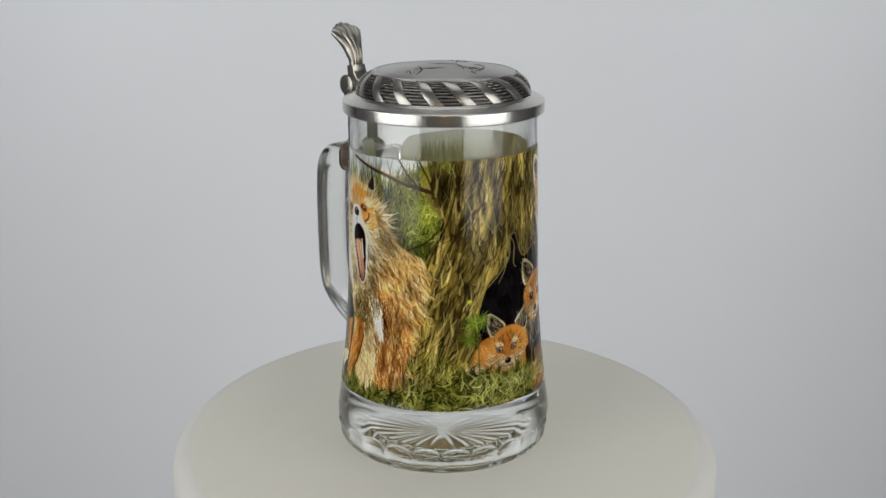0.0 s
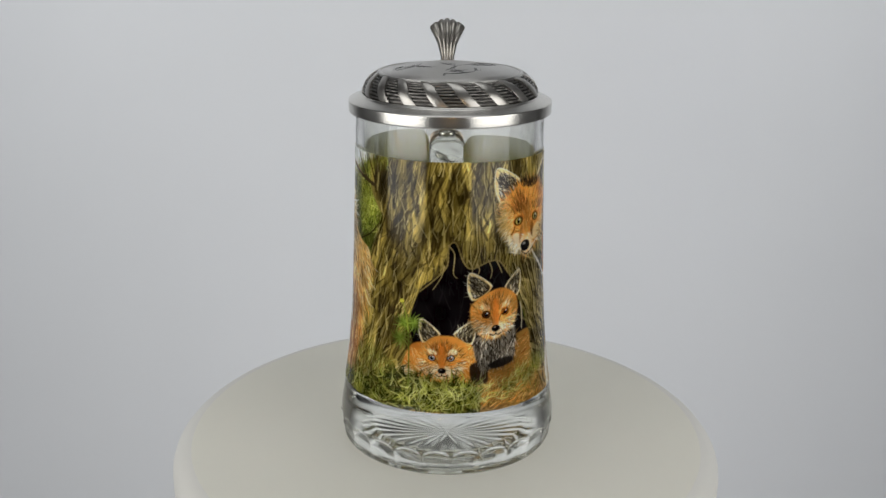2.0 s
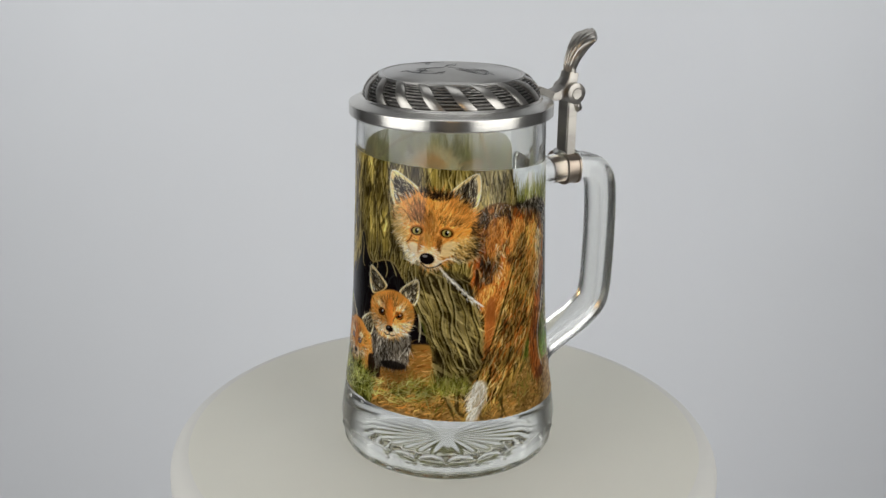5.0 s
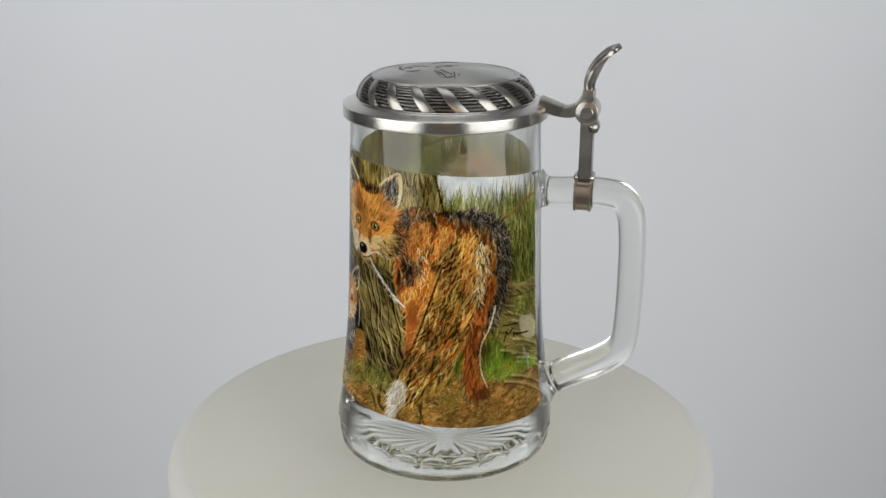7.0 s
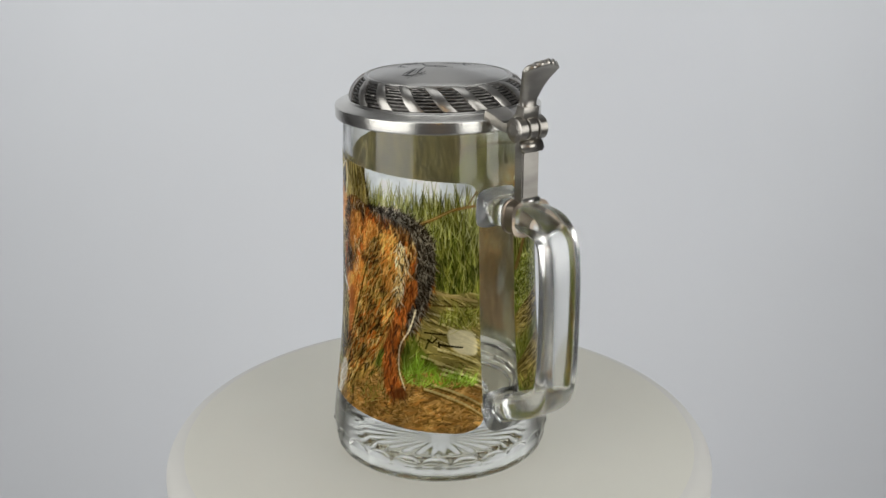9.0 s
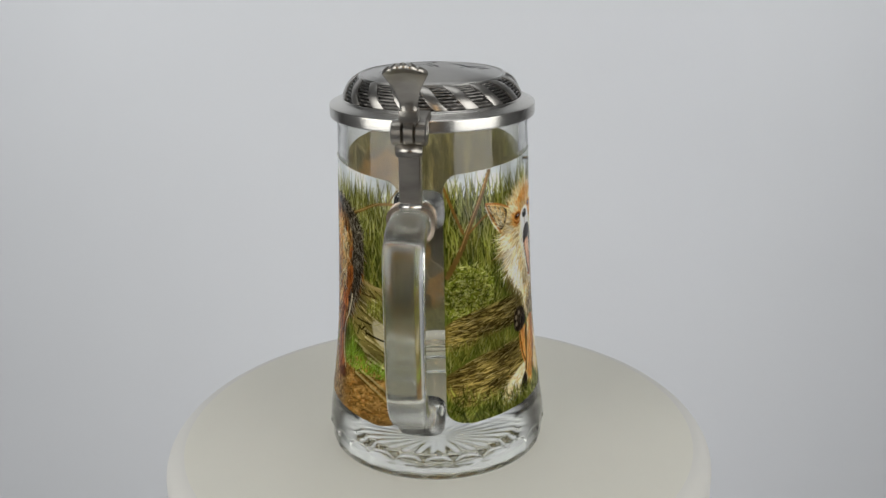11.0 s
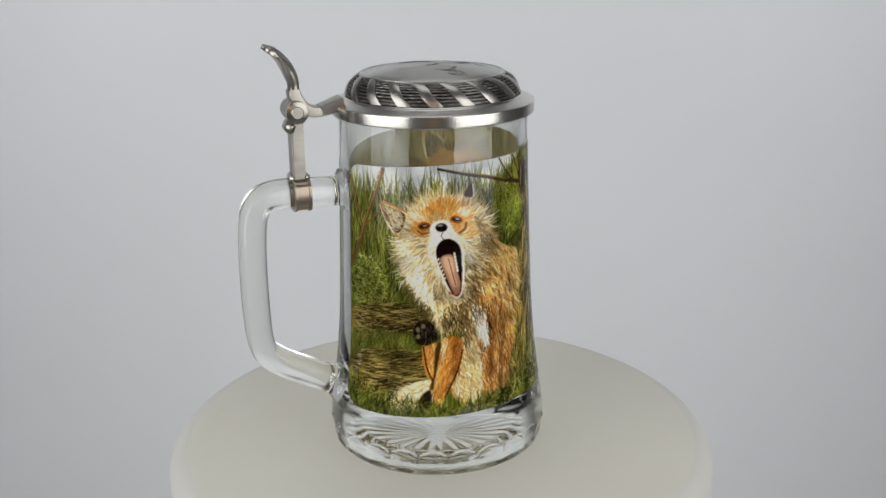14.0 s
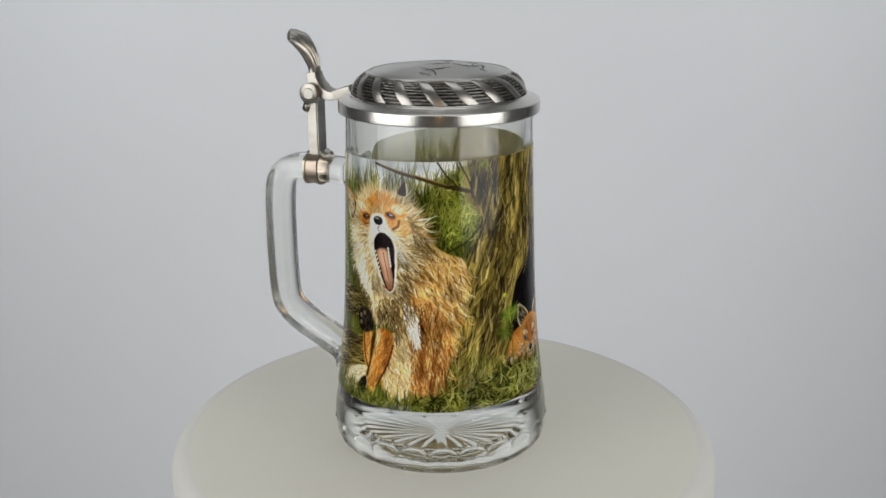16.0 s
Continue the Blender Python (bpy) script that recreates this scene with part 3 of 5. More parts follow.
def meadow():
    """Sky, tall grass, bush and logs on both sides of the handle gap."""
    SHEET[:] = (84, 94, 36)
    for x0, x1, drop in ((-4, 96, 0), (168, 238, 5)):
        fill(box(x0, x1, 118 - drop, 134), (200, 206, 208), soft=8)
        hair(box(x0, x1, 92, 120 - drop), 560, 11, 0.75, GREENS, 91, 9, 0.85)
        hair(box(x0, x1, 80, 114 - drop), 420, 12, 0.9, DEEP, 90, 10, 0.75)
        hair(box(x0, x1, 64, 115 - drop), 900, 10, 0.6, GREENS + LIGHTG[2:], 90, 13, 0.8)
        hair(box(x0, x1, 96, 118 - drop), 160, 9, 0.45, LIGHTG, 90, 14, 0.8)
        hair(box(x0, x1, 60, 90), 260, 8, 0.8, DEEP, 88, 16, 0.55)
    # bush by the left edge
    bush = [(-0.5, 85.6), (2.3, 90.2), (7.8, 91.3), (13.7, 89.6), (18.8, 85.3), (18.4, 77.9), (14.6, 72.4), (6.3, 70.0), (-0.6, 70.7)]
    fill(bush, (104, 116, 36), 0.9, 4)
    hair(bush, 330, 2.6, 0.7, GREENS + LIGHTG, 60, 60, 0.85)
    hair(bush, 110, 2.0, 0.6, DEEP, 40, 70, 0.7)
    # logs
    for log in ([(-3.1, 65.3), (5.1, 70.1), (19.2, 73.0), (31.2, 71.7), (37.7, 68.0), (36.1, 63.3), (27.2, 61.7), (13.2, 60.0), (-3.2, 55.8)],
                [(-2.5, 43.9), (2.5, 48.5), (13.1, 53.1), (24.7, 54.5), (35.0, 52.2), (35.3, 44.5), (28.8, 39.5), (18.5, 36.2), (9.6, 32.3), (0.9, 33.8)]):
        fill(log, (98, 84, 42), 1, 2)
        hair(log, 230, 8, 0.7, BARK + BARKL[1:2], 6, 8, 0.8)
        hair(log, 150, 7, 0.5, BARKD, 8, 9, 0.85)
        hair(log, 40, 6, 0.4, BARKL, 8, 9, 0.7)
    hair([(-3.2, 55.1), (9.7, 58.0), (23.6, 59.0), (30.7, 55.5), (23.4, 52.7), (9.7, 52.4), (-3.0, 46.3)], 190, 5, 0.5, GREENS + DEEP[1:2], 80, 22, 0.85)
    # slender dead branch
    line([(17.5, 127.4), (13.6, 117.6), (9.3, 108.1), (5.5, 98.4), (-0.7, 86.8)], 1.9, (108, 82, 44), 1, 2.6)
    line([(16.9, 126.9), (13.0, 117.0), (8.7, 107.5), (4.5, 97.1)], 0.5, (182, 140, 76), 0.8)
    line([(-1.7, 122.5), (1.8, 113.6), (5.9, 104.1)], 1.2, (118, 84, 38), 1, 1.4)
    line([(19.0, 111.4), (14.0, 108.8), (8.3, 103.9)], 0.9, (128, 92, 42), 1, 1.1)
    # dark thicket between fox and trunk, fern over it
    thicket = [(47.9, 102.7), (68.2, 122.6), (81.4, 129.6), (93.3, 129.8), (90.4, 117.8), (87.5, 107.9), (81.8, 98.4), (77.0, 92.5), (63.4, 96.6)]
    fill(thicket, (72, 80, 28), 0.75, 4)
    hair(thicket, 240, 8, 0.7, DEEP + GREENS, 88, 20, 0.8)
    hair([(65.6, 123.2), (81.4, 130.2), (93.3, 130.9), (92.1, 119.1), (87.6, 105.5), (76.8, 99.9), (64.6, 107.0)], 150, 3.2, 0.5, [(120, 122, 46), (142, 144, 60), (96, 100, 36)], 60, 70, 0.85)
    hair([(72.7, 119.8), (81.4, 128.4), (92.6, 128.6), (90.4, 117.8), (87.5, 109.1), (78.4, 106.3), (70.7, 110.9)], 230, 2.8, 0.55, [(142, 144, 52), (164, 164, 70), (112, 118, 38), (180, 178, 98)], 60, 70, 0.9)
    hair([(68.5, 107.9), (78.3, 114.8), (87.5, 111.5), (86.9, 105.4), (80.2, 98.1), (71.1, 97.3)], 160, 5, 0.5, [(148, 158, 60), (90, 104, 34), (174, 176, 88)], 70, 40, 0.85)
    line([(71.1, 94.6), (78.6, 98.4), (85.4, 105.1)], 0.8, (50, 44, 22), 0.9)


def groove(x_top, z_top, x_low, z_low):
    """A long wavy furrow of the bark with its lit edge."""
    n, w, p = 9, dice.uniform(0.5, 1.3), dice.uniform(0, 6.3)
    pts = []
    for i in range(n):
        t = i / (n - 1)
        pts.append((x_top + (x_low - x_top) * t + w * math.sin(p + 7 * t) + 0.5 * math.sin(2.3 * p + 17 * t), z_top + (z_low - z_top) * t))
    width = dice.uniform(0.5, 1.2)
    line(pts, width, dice.choice(BARKD), 0.75, 0.3)
    line([(x + width * 0.75, z) for x, z in pts], dice.uniform(0.3, 0.8), dice.choice(BARKL), 0.6, 0.3)
    if dice.random() < 0.6:
        line([(x - width * 0.9, z) for x, z in pts[2:7]], 0.5, dice.choice(BARK), 0.7)


def bough():
    """Bare bough over the yawning fox."""
    line([(40.6, 128.4), (46.8, 127.0), (53.3, 125.4), (60.7, 123.9), (68.8, 121.6), (80.8, 118.6)], 1.1, (66, 54, 34), 1, 2.0)
    line([(42.7, 128.2), (50.9, 126.5), (60.7, 124.6), (71.8, 121.3)], 0.5, (140, 112, 66), 0.8)
    line([(67.5, 130.2), (71.1, 125.0), (75.9, 120.4)], 0.8, (70, 52, 30), 1)
    line([(76.0, 130.2), (79.0, 124.9), (80.9, 120.4)], 0.8, (62, 46, 26), 1)


def trunk():
    """The slanting stem, the hollow and the roots."""
    stem = [(93.3, 130.9), (90.4, 117.8), (87.5, 106.7), (81.9, 94.7), (77.2, 81.3), (72.2, 63.2), (69.6, 44.0), (73.2, 32.2), (98.9, 38.7), (102.0, 59.1), (103.0, 74.1), (109.9, 84.1), (115.7, 97.3), (121.8, 112.4), (124.2, 124.0), (126.8, 130.8)]
    fill(stem, (124, 110, 58), 1, 2, owner=5)
    upper = [(84.6, 125.0), (87.6, 104.2), (97.9, 90.5), (117.5, 93.2), (131.3, 93.1), (143.2, 92.8), (155.0, 90.1), (174.5, 89.6), (182.0, 109.7), (180.5, 122.0), (178.0, 130.5)]
    fill(upper, (128, 114, 62), 1, 2, owner=5)
    fill([(90.1, 89.4), (131.2, 98.0), (154.9, 98.6), (178.0, 93.8), (178.3, 71.0), (162.8, 71.9), (148.1, 73.2), (131.5, 82.2), (98.8, 74.0)], (118, 104, 56), 1, 2, owner=5)
    hair([(90.1, 89.4), (131.2, 98.0), (154.9, 98.6), (178.0, 93.8), (178.3, 71.0), (162.8, 71.9), (148.1, 73.2), (131.5, 82.2), (98.8, 74.0)], 300, 8, 0.7, BARK + BARKD, 88, 10, 0.8)
    hair(upper, 320, 10, 0.9, BARK + BARKL[1:2], 89, 8, 0.7)
    hair(upper, 110, 9, 0.6, BARKD, 88, 8, 0.5)
    for k in range(34):
        groove(110 + 1.75 * k, 131, 110 + 1.75 * k + dice.uniform(-3, 3), 86 - 0.25 * k)
    hair(stem, 500, 9, 0.9, BARK, 72, 8, 0.7)
    hair(stem, 160, 9, 0.6, BARKD, 72, 8, 0.5)
    hair(stem, 120, 8, 0.5, BARKL, 72, 8, 0.5)
    # long grooves
    for k in range(30):
        t = k / 29
        groove(90 + 34 * t, 131, 73 + 26 * t + dice.uniform(-1, 1), 40 + (22 * t if t > 0.4 else 8 * t))
    for x, z in ((95.5, 94.4), (106.7, 114.1), (100.9, 99.6), (84.4, 81.6), (108.7, 91.4), (80.9, 66.9), (90.6, 80.2), (119.2, 116.2), (98.1, 83.6)):
        spot(x, z, 1.5, 2.3, (52, 42, 22), -15, 0.85)
        spot(x + 0.3, z - 0.6, 0.9, 1.4, (128, 114, 62), -15, 0.95)
        line([(x - 1.7, z + 1.5), (x - 1.2, z - 2.0), (x + 0.8, z - 2.7), (x + 1.9, z - 0.5)], 0.45, (184, 168, 112), 0.85)
    hair(stem, 60, 11, 2.2, [(176, 152, 72), (150, 132, 58)], 72, 7, 0.4)
    hair(upper, 60, 11, 2.2, [(176, 152, 72), (160, 138, 60)], 89, 7, 0.35)
    hair(stem, 40, 11, 2.4, BARKD, 72, 7, 0.4)
    hair(upper, 34, 11, 2.4, BARKD, 89, 7, 0.35)
    for shape, aim in ((stem, 72), (upper, 89)):
        hair(shape, 46, 22, 4.2, [(60, 50, 22), (44, 36, 18)], aim, 6, 0.38, 0.2)
        hair(shape, 40, 20, 3.6, [(206, 182, 92), (190, 166, 78)], aim, 6, 0.34, 0.2)
        hair(shape, 60, 12, 1.3, BARKD, aim, 10, 0.6, 0.25)
        hair(shape, 46, 10, 0.9, [(222, 204, 130)], aim, 8, 0.55, 0.25)
    # dark edge against the thicket
    line([(93.3, 130.4), (90.4, 117.8), (87.0, 106.0), (81.3, 94.0), (76.9, 81.2), (71.8, 63.1), (68.7, 43.7)], 0.8, (48, 40, 20), 0.75)
    # hollow
    hollow = [(103.9, 79.5), (110.7, 85.4), (114.2, 90.0), (115.1, 97.6), (118.0, 99.2), (120.9, 91.5), (124.3, 88.4), (131.3, 90.7), (136.2, 90.3), (140.4, 84.8), (143.7, 78.2), (147.0, 70.8), (150.0, 63.2), (151.8, 56.3), (141.5, 54.5), (125.9, 51.1), (106.5, 50.5), (99.8, 63.8)]
    fill(hollow, (24, 21, 22), 1, 1, owner=0)
    hair(hollow, 60, 9, 0.8, [(38, 33, 34), (30, 26, 28)], 90, 12, 0.6)
    for pts in ([(115.0, 98.2), (117.4, 94.5), (117.0, 86.9), (118.6, 84.8)], [(123.1, 91.9), (124.6, 88.5), (124.1, 85.9)], [(131.3, 91.3), (132.9, 87.2), (132.2, 83.7)], [(126.4, 90.3), (127.5, 87.7), (126.5, 85.1)], [(135.0, 90.5), (136.5, 87.6), (137.5, 85.2)], [(113.5, 89.8), (112.2, 85.1), (108.9, 79.8)]):
        line(pts, 0.55, (176, 158, 106), 0.9, 0.25)
    line([(103.9, 78.9), (110.7, 85.1), (114.6, 90.1), (115.2, 97.7), (118.0, 99.0), (120.9, 91.5), (124.3, 88.4), (131.3, 90.7), (136.2, 90.3), (140.4, 84.8)], 0.7, (150, 132, 80), 0.8)
    fill([(125.8, 52.4), (143.7, 57.7), (154.1, 57.3), (156.5, 42.6), (127.7, 40.1)], (126, 92, 44), 1, 3)
    hair([(125.8, 52.4), (143.7, 57.7), (154.1, 57.3), (156.5, 42.6), (127.7, 40.1)], 160, 4, 0.6, EARTH + RUSTD, 10, 25, 0.85)
    # root running to the ground, between hollow and vixen
    root = [(147.9, 90.4), (151.4, 91.5), (157.5, 89.9), (168.2, 85.9), (174.6, 74.5), (177.2, 61.0), (174.2, 49.0), (169.2, 40.1), (155.3, 44.0), (153.0, 55.5), (150.0, 65.7), (147.0, 73.3), (144.6, 79.4)]
    fill(root, (100, 88, 52), 1, 2, owner=5)
    hair(root, 260, 9, 0.8, BARK, -58, 10, 0.8)
    hair(root, 260, 9, 0.7, BARKD, -60, 10, 0.8)
    hair(root, 150, 8, 0.5, BARKL, -58, 10, 0.75)
    fill(root, (58, 50, 32), 0.45, 4)
    hair(root, 70, 20, 2.6, BARKD, -62, 7, 0.6, 0.3)
    hair(root, 34, 16, 2.0, [(166, 150, 98), (150, 134, 86)], -60, 9, 0.55, 0.3)
    hair(root, 50, 9, 0.6, BARKL, -60, 12, 0.6, 0.3)
    for k in range(7):
        t = k / 6
        groove(143 + 22 * t, 88 - 4 * t, 158 + 16 * t, 46 + 3 * t)
    line([(147.2, 70.8), (148.2, 65.8), (147.8, 59.6)], 0.6, (200, 190, 160), 0.8)
    far = [(171.6, 128.9), (184.3, 129.7), (186.1, 123.5), (188.5, 113.2), (179.9, 111.2), (173.1, 113.8)]
    fill(far, (116, 104, 62), 1, 2, owner=5)
    hair(far, 120, 9, 0.7, BARK + BARKD + BARKL, 92, 8, 0.8)
    line([(184.7, 129.2), (186.4, 122.4), (188.8, 113.0)], 1.0, (50, 42, 24), 0.85)


def ground():
    soil = [(86, 21), (160, 20), (240, 20), (240, 46), (200, 48), (170, 46), (150, 48), (128, 46), (104, 36)]
    fill(soil, (132, 100, 52), 1, 6)
    hair(soil, 1300, 3.0, 0.6, EARTH + OCHRE[1:2], 8, 30, 0.8)
    hair(soil, 330, 2.6, 0.5, RUSTD + BARKD, 10, 35, 0.7)
    hair(soil, 220, 2.4, 0.4, OCHRE, 10, 40, 0.7)
    hair(soil, 60, 7, 2.2, [(66, 46, 24), (84, 58, 28)], 6, 22, 0.35, 0.2)
    hair(soil, 70, 6, 1.8, [(196, 156, 92), (176, 118, 54)], 10, 25, 0.45, 0.2)
    hair(soil, 700, 1.6, 0.6, SOOT[1:2] + BARKD + OCHRE + EARTH, 12, 60, 0.6)
    slope = [(126.8, 42.4), (135.5, 47.9), (152.4, 50.2), (167.1, 41.3), (158.2, 25.9), (137.3, 28.0), (126.4, 31.1)]
    hair(slope, 160, 4, 0.6, EARTH + RUST, 25, 14, 0.8)
    hair(box(150, 200, 29, 44), 90, 4.5, 0.5, GREENS, 80, 35, 0.85)
    # pale roots and stones at the right
    bank = [(213.9, 82.2), (224.3, 80.9), (234.5, 77.3), (233.8, 43.6), (221.7, 47.4), (213.8, 56.1), (209.1, 64.5)]
    fill(bank, (122, 110, 62), 0.9, 4)
    for k in range(13):
        x, z = 212 + dice.uniform(0, 10), 76 - 2.9 * k + dice.uniform(-1, 1)
        line([(x, z), (x + 7, z - 2.5), (x + 15, z - 7), (x + 22, z - 13)], dice.uniform(0.6, 1.3), dice.choice([(190, 180, 132), (168, 156, 104), (204, 194, 150)]), 0.8, 0.5)
        line([(x, z - 1), (x + 7, z - 3.6), (x + 15, z - 8.3), (x + 22, z - 14)], dice.uniform(0.5, 0.9), (64, 56, 28), 0.75, 0.4)
    hair(bank, 170, 6, 0.5, BARK + BARKL + BARKD, -32, 10, 0.7)
    hair(box(170, 214, 42, 62), 160, 6, 0.55, GREENS + DEEP, 82, 24, 0.85)
    line([(217.6, 81.6), (225.5, 79.6), (233.9, 77.1)], 1.3, (150, 132, 84), 0.9)
    line([(213.9, 76.6), (223.1, 76.0), (233.6, 74.7)], 0.8, (66, 54, 28), 0.85)
    fill([(222.4, 65.9), (226.5, 66.1), (231.2, 64.7), (233.4, 61.2), (233.3, 55.0), (227.5, 55.7), (222.9, 59.9)], (190, 182, 150), 0.85, 3)
    hair([(218.4, 68.7), (223.1, 72.3), (227.8, 73.2), (233.2, 71.3), (233.1, 65.7), (225.3, 66.2)], 110, 5, 0.55, GREENS + LIGHTG[2:] + DEEP[1:2], 85, 35, 0.9)
    hair([(203.2, 47.4), (210.3, 52.1), (216.0, 48.7), (221.7, 47.4), (232.0, 43.9), (230.7, 41.6), (205.7, 42.8)], 120, 5.5, 0.55, [(112, 142, 44), (86, 112, 34), (140, 166, 70)], 75, 35, 0.9)
    line([(210.5, 108.7), (216.4, 111.0), (224.6, 114.6), (234.3, 115.7)], 1.6, (122, 92, 46), 1, 1.2)
    line([(211.7, 109.5), (217.6, 111.7), (225.8, 115.3)], 0.5, (178, 146, 88), 0.8)
    line([(230.5, 116.1), (233.1, 119.6), (235.1, 122.2)], 0.7, (96, 74, 38), 0.9)
    # painter's mark, as plain bars
    line([(213.3, 65.1), (217.2, 64.7), (221.4, 64.2)], 0.75, (28, 24, 18), 0.95)
    line([(214.5, 62.2), (216.1, 61.0), (217.9, 62.7)], 0.8, (28, 24, 18), 0.95)
    line([(218.6, 61.0), (218.8, 59.0)], 0.8, (28, 24, 18), 0.95)
    line([(219.1, 60.2), (222.9, 59.4), (227.8, 58.5)], 0.9, (32, 28, 20), 0.9)


def fern(x, z):
    for a in range(-160, 200, 24):
        stroke(x, z, dice.uniform(4, 6), 0.8, a, tint([(92, 112, 40), (120, 140, 56)]), 0.9, 0.15)


def fox_face(x, z, w, turn, cheeks, iris):
    """A fox cub's face of width w about the bridge of its nose."""
    k = w / 14
    rim = [(x + k * a, z + k * b) for a, b in ((-6.3, 3.2), (-3, 4.6), (0, 4.9), (3, 4.6), (6.3, 3.2), (7.4, 0.5), (6.2, -3.4), (3.2, -6.2), (0, -7.6), (-3.2, -6.2), (-6.2, -3.4), (-7.4, 0.5))]
    fill(rim, (198, 140, 72), 1, 2)
    hair(rim, 260, 2.0 * k, 0.4, RUST + OCHRE, (x, z - 3.5 * k), 20, 0.85)
    hair(rim, 110, 1.6 * k, 0.4, RUSTD + BARKD[1:2], (x, z - 3 * k), 20, 0.6)
    hair(rim, 80, 1.5 * k, 0.35, CREAMS[1:2] + OCHRE, (x, z - 3 * k), 22, 0.7)
    hair([(x + k * a, z + k * b) for a, b in ((-4, 2), (-2, 5), (0, 5.6), (2, 5), (4, 2), (1.5, 0.5), (0, 1.5), (-1.5, 0.5))], 60, 1.8 * k, 0.45, RUSTD + BARKD[1:2], (x, z - 4 * k), 14, 0.75)
    for s in (-1, 1):
        hair([(x + s * k * a, z + k * b) for a, b in ((1.8, 1.2), (3.2, 2.6), (5.0, 2.2), (4.4, 1.2), (3.0, 1.0))], 26, 1.4 * k, 0.35, CREAMS, (x, z - 3 * k), 18, 0.8)
        cheek = [(x + s * k * a, z + k * b) for a, b in ((2.2, -3.4), (4.6, -2.2), (7.2, -1.0), (6.6, -4.2), (4.2, -6.6), (1.8, -7.0))]
        fill(cheek, (230, 214, 180), cheeks * 0.8, 2)
        hair(cheek, 46, 2.0 * k, 0.35, WHITES + CREAMS, (x, z - 1.5 * k), 18, 0.8)
        hair(cheek, 22, 2.0 * k, 0.4, RUST + OCHRE, (x, z - 1.0 * k), 18, 0.7)
        hair(cheek, 14, 1.8 * k, 0.35, BARKD, (x, z - 1.0 * k), 18, 0.6)
        hair([(x + s * k * a, z + k * b) for a, b in ((2.2, -2.6), (4.2, -0.4), (6.6, 1.4), (6.4, -0.4), (3.4, -2.8))], 30, 1.6 * k, 0.35, RUST, (x, z), 18, 0.8)
        # eye
        ex, ez = x + s * k * 3.25 + turn * 0.5, z - 0.2 * k
        spot(ex, ez, 1.45 * k, 1.25 * k, (44, 28, 16), s * 12)
        spot(ex, ez, 1.05 * k, 0.95 * k, iris, s * 10)
        spot(ex, ez, 0.58 * k, 0.68 * k, (16, 13, 12))
        spot(ex + 0.3 * k, ez + 0.35 * k, 0.24 * k, 0.24 * k, (240, 240, 236))
        line([(ex - s * 1.4 * k, ez - 0.5 * k), (ex - s * 2.0 * k, ez - 1.8 * k), (ex - s * 2.4 * k, ez - 3.4 * k)], 0.5 * k, (96, 54, 26), 0.6, 0.2)
        for j in range(4):
            stroke(x + s * 1.6 * k, z - (5.2 + 0.3 * j) * k, 4.5 * k, 0.16, (0 if s > 0 else 180) + s * (-18 + 9 * j), (232, 230, 222), 0.7, 0.1)
    muzzle = [(x + k * a, z + k * b) for a, b in ((-2.4, -4.0), (0, -2.9), (2.4, -4.0), (2.6, -6.2), (0.9, -7.9), (-0.9, -7.9), (-2.6, -6.2))]
    fill(muzzle, (220, 200, 164), 0.8, 2)
    hair(muzzle, 40, 1.2 * k, 0.3, WHITES + CREAMS, (x, z - 4 * k), 25, 0.8)
    hair(rim, 46, 2.2 * k, 0.5, [(206, 112, 36), (224, 138, 52)], (x, z - 3.5 * k), 16, 0.7)
    hair(rim, 30, 2.0 * k, 0.4, SOOT[1:2] + RUSTD, (x, z - 3.5 * k), 16, 0.6)
    fill([(x - 0.9 * k, z + 3.6 * k), (x + 0.9 * k, z + 3.6 * k), (x + 1.0 * k, z - 3.8 * k), (x - 1.0 * k, z - 3.8 * k)], (198, 116, 46), 0.75, 2)
    spot(x, z - 5.0 * k, 1.4 * k, 1.05 * k, (24, 20, 20))
    spot(x - 0.3 * k, z - 4.6 * k, 0.45 * k, 0.25 * k, (120, 116, 112))
    line([(x, z - 5.8 * k), (x, z - 6.7 * k)], 0.35 * k, (40, 30, 26), 0.9)
    line([(x - 2.0 * k, z - 6.6 * k), (x - 0.9 * k, z - 7.1 * k), (x, z - 6.8 * k), (x + 0.9 * k, z - 7.1 * k), (x + 2.0 * k, z - 6.6 * k)], 0.35 * k, (44, 34, 28), 0.85)


def ear(tip, inner, outer, owner):
    """A pricked ear from its tip and the two ends of its root."""
    t, a, b = (np.array(p, float) for p in (tip, inner, outer))
    mid = (a + b) / 2
    shape = [tuple(t), tuple(t * 0.5 + b * 0.5 + (b - a) * 0.16), tuple(b), tuple(mid - (t - mid) * 0.12), tuple(a), tuple(t * 0.5 + a * 0.5 + (a - b) * 0.10)]
    fill(shape, (214, 188, 124), 1, 1, owner)
    core = [tuple(mid + (np.array(p) - mid) * 0.80 + (t - mid) * 0.02) for p in shape]
    fill(core, (46, 38, 32), 0.95, 1)
    aim = math.degrees(math.atan2(t[1] - mid[1], t[0] - mid[0]))
    hair(core, 45, 3, 0.35, CREAMS + WHITES[1:], aim + 25, 16, 0.75)
    hair(core, 30, 3, 0.45, SOOT, aim, 14, 0.8)
    line([tuple(a), tuple(t * 0.5 + a * 0.5 + (a - b) * 0.10), tuple(t), tuple(t * 0.5 + b * 0.5 + (b - a) * 0.16), tuple(b)], 0.4, (236, 228, 204), 0.8)


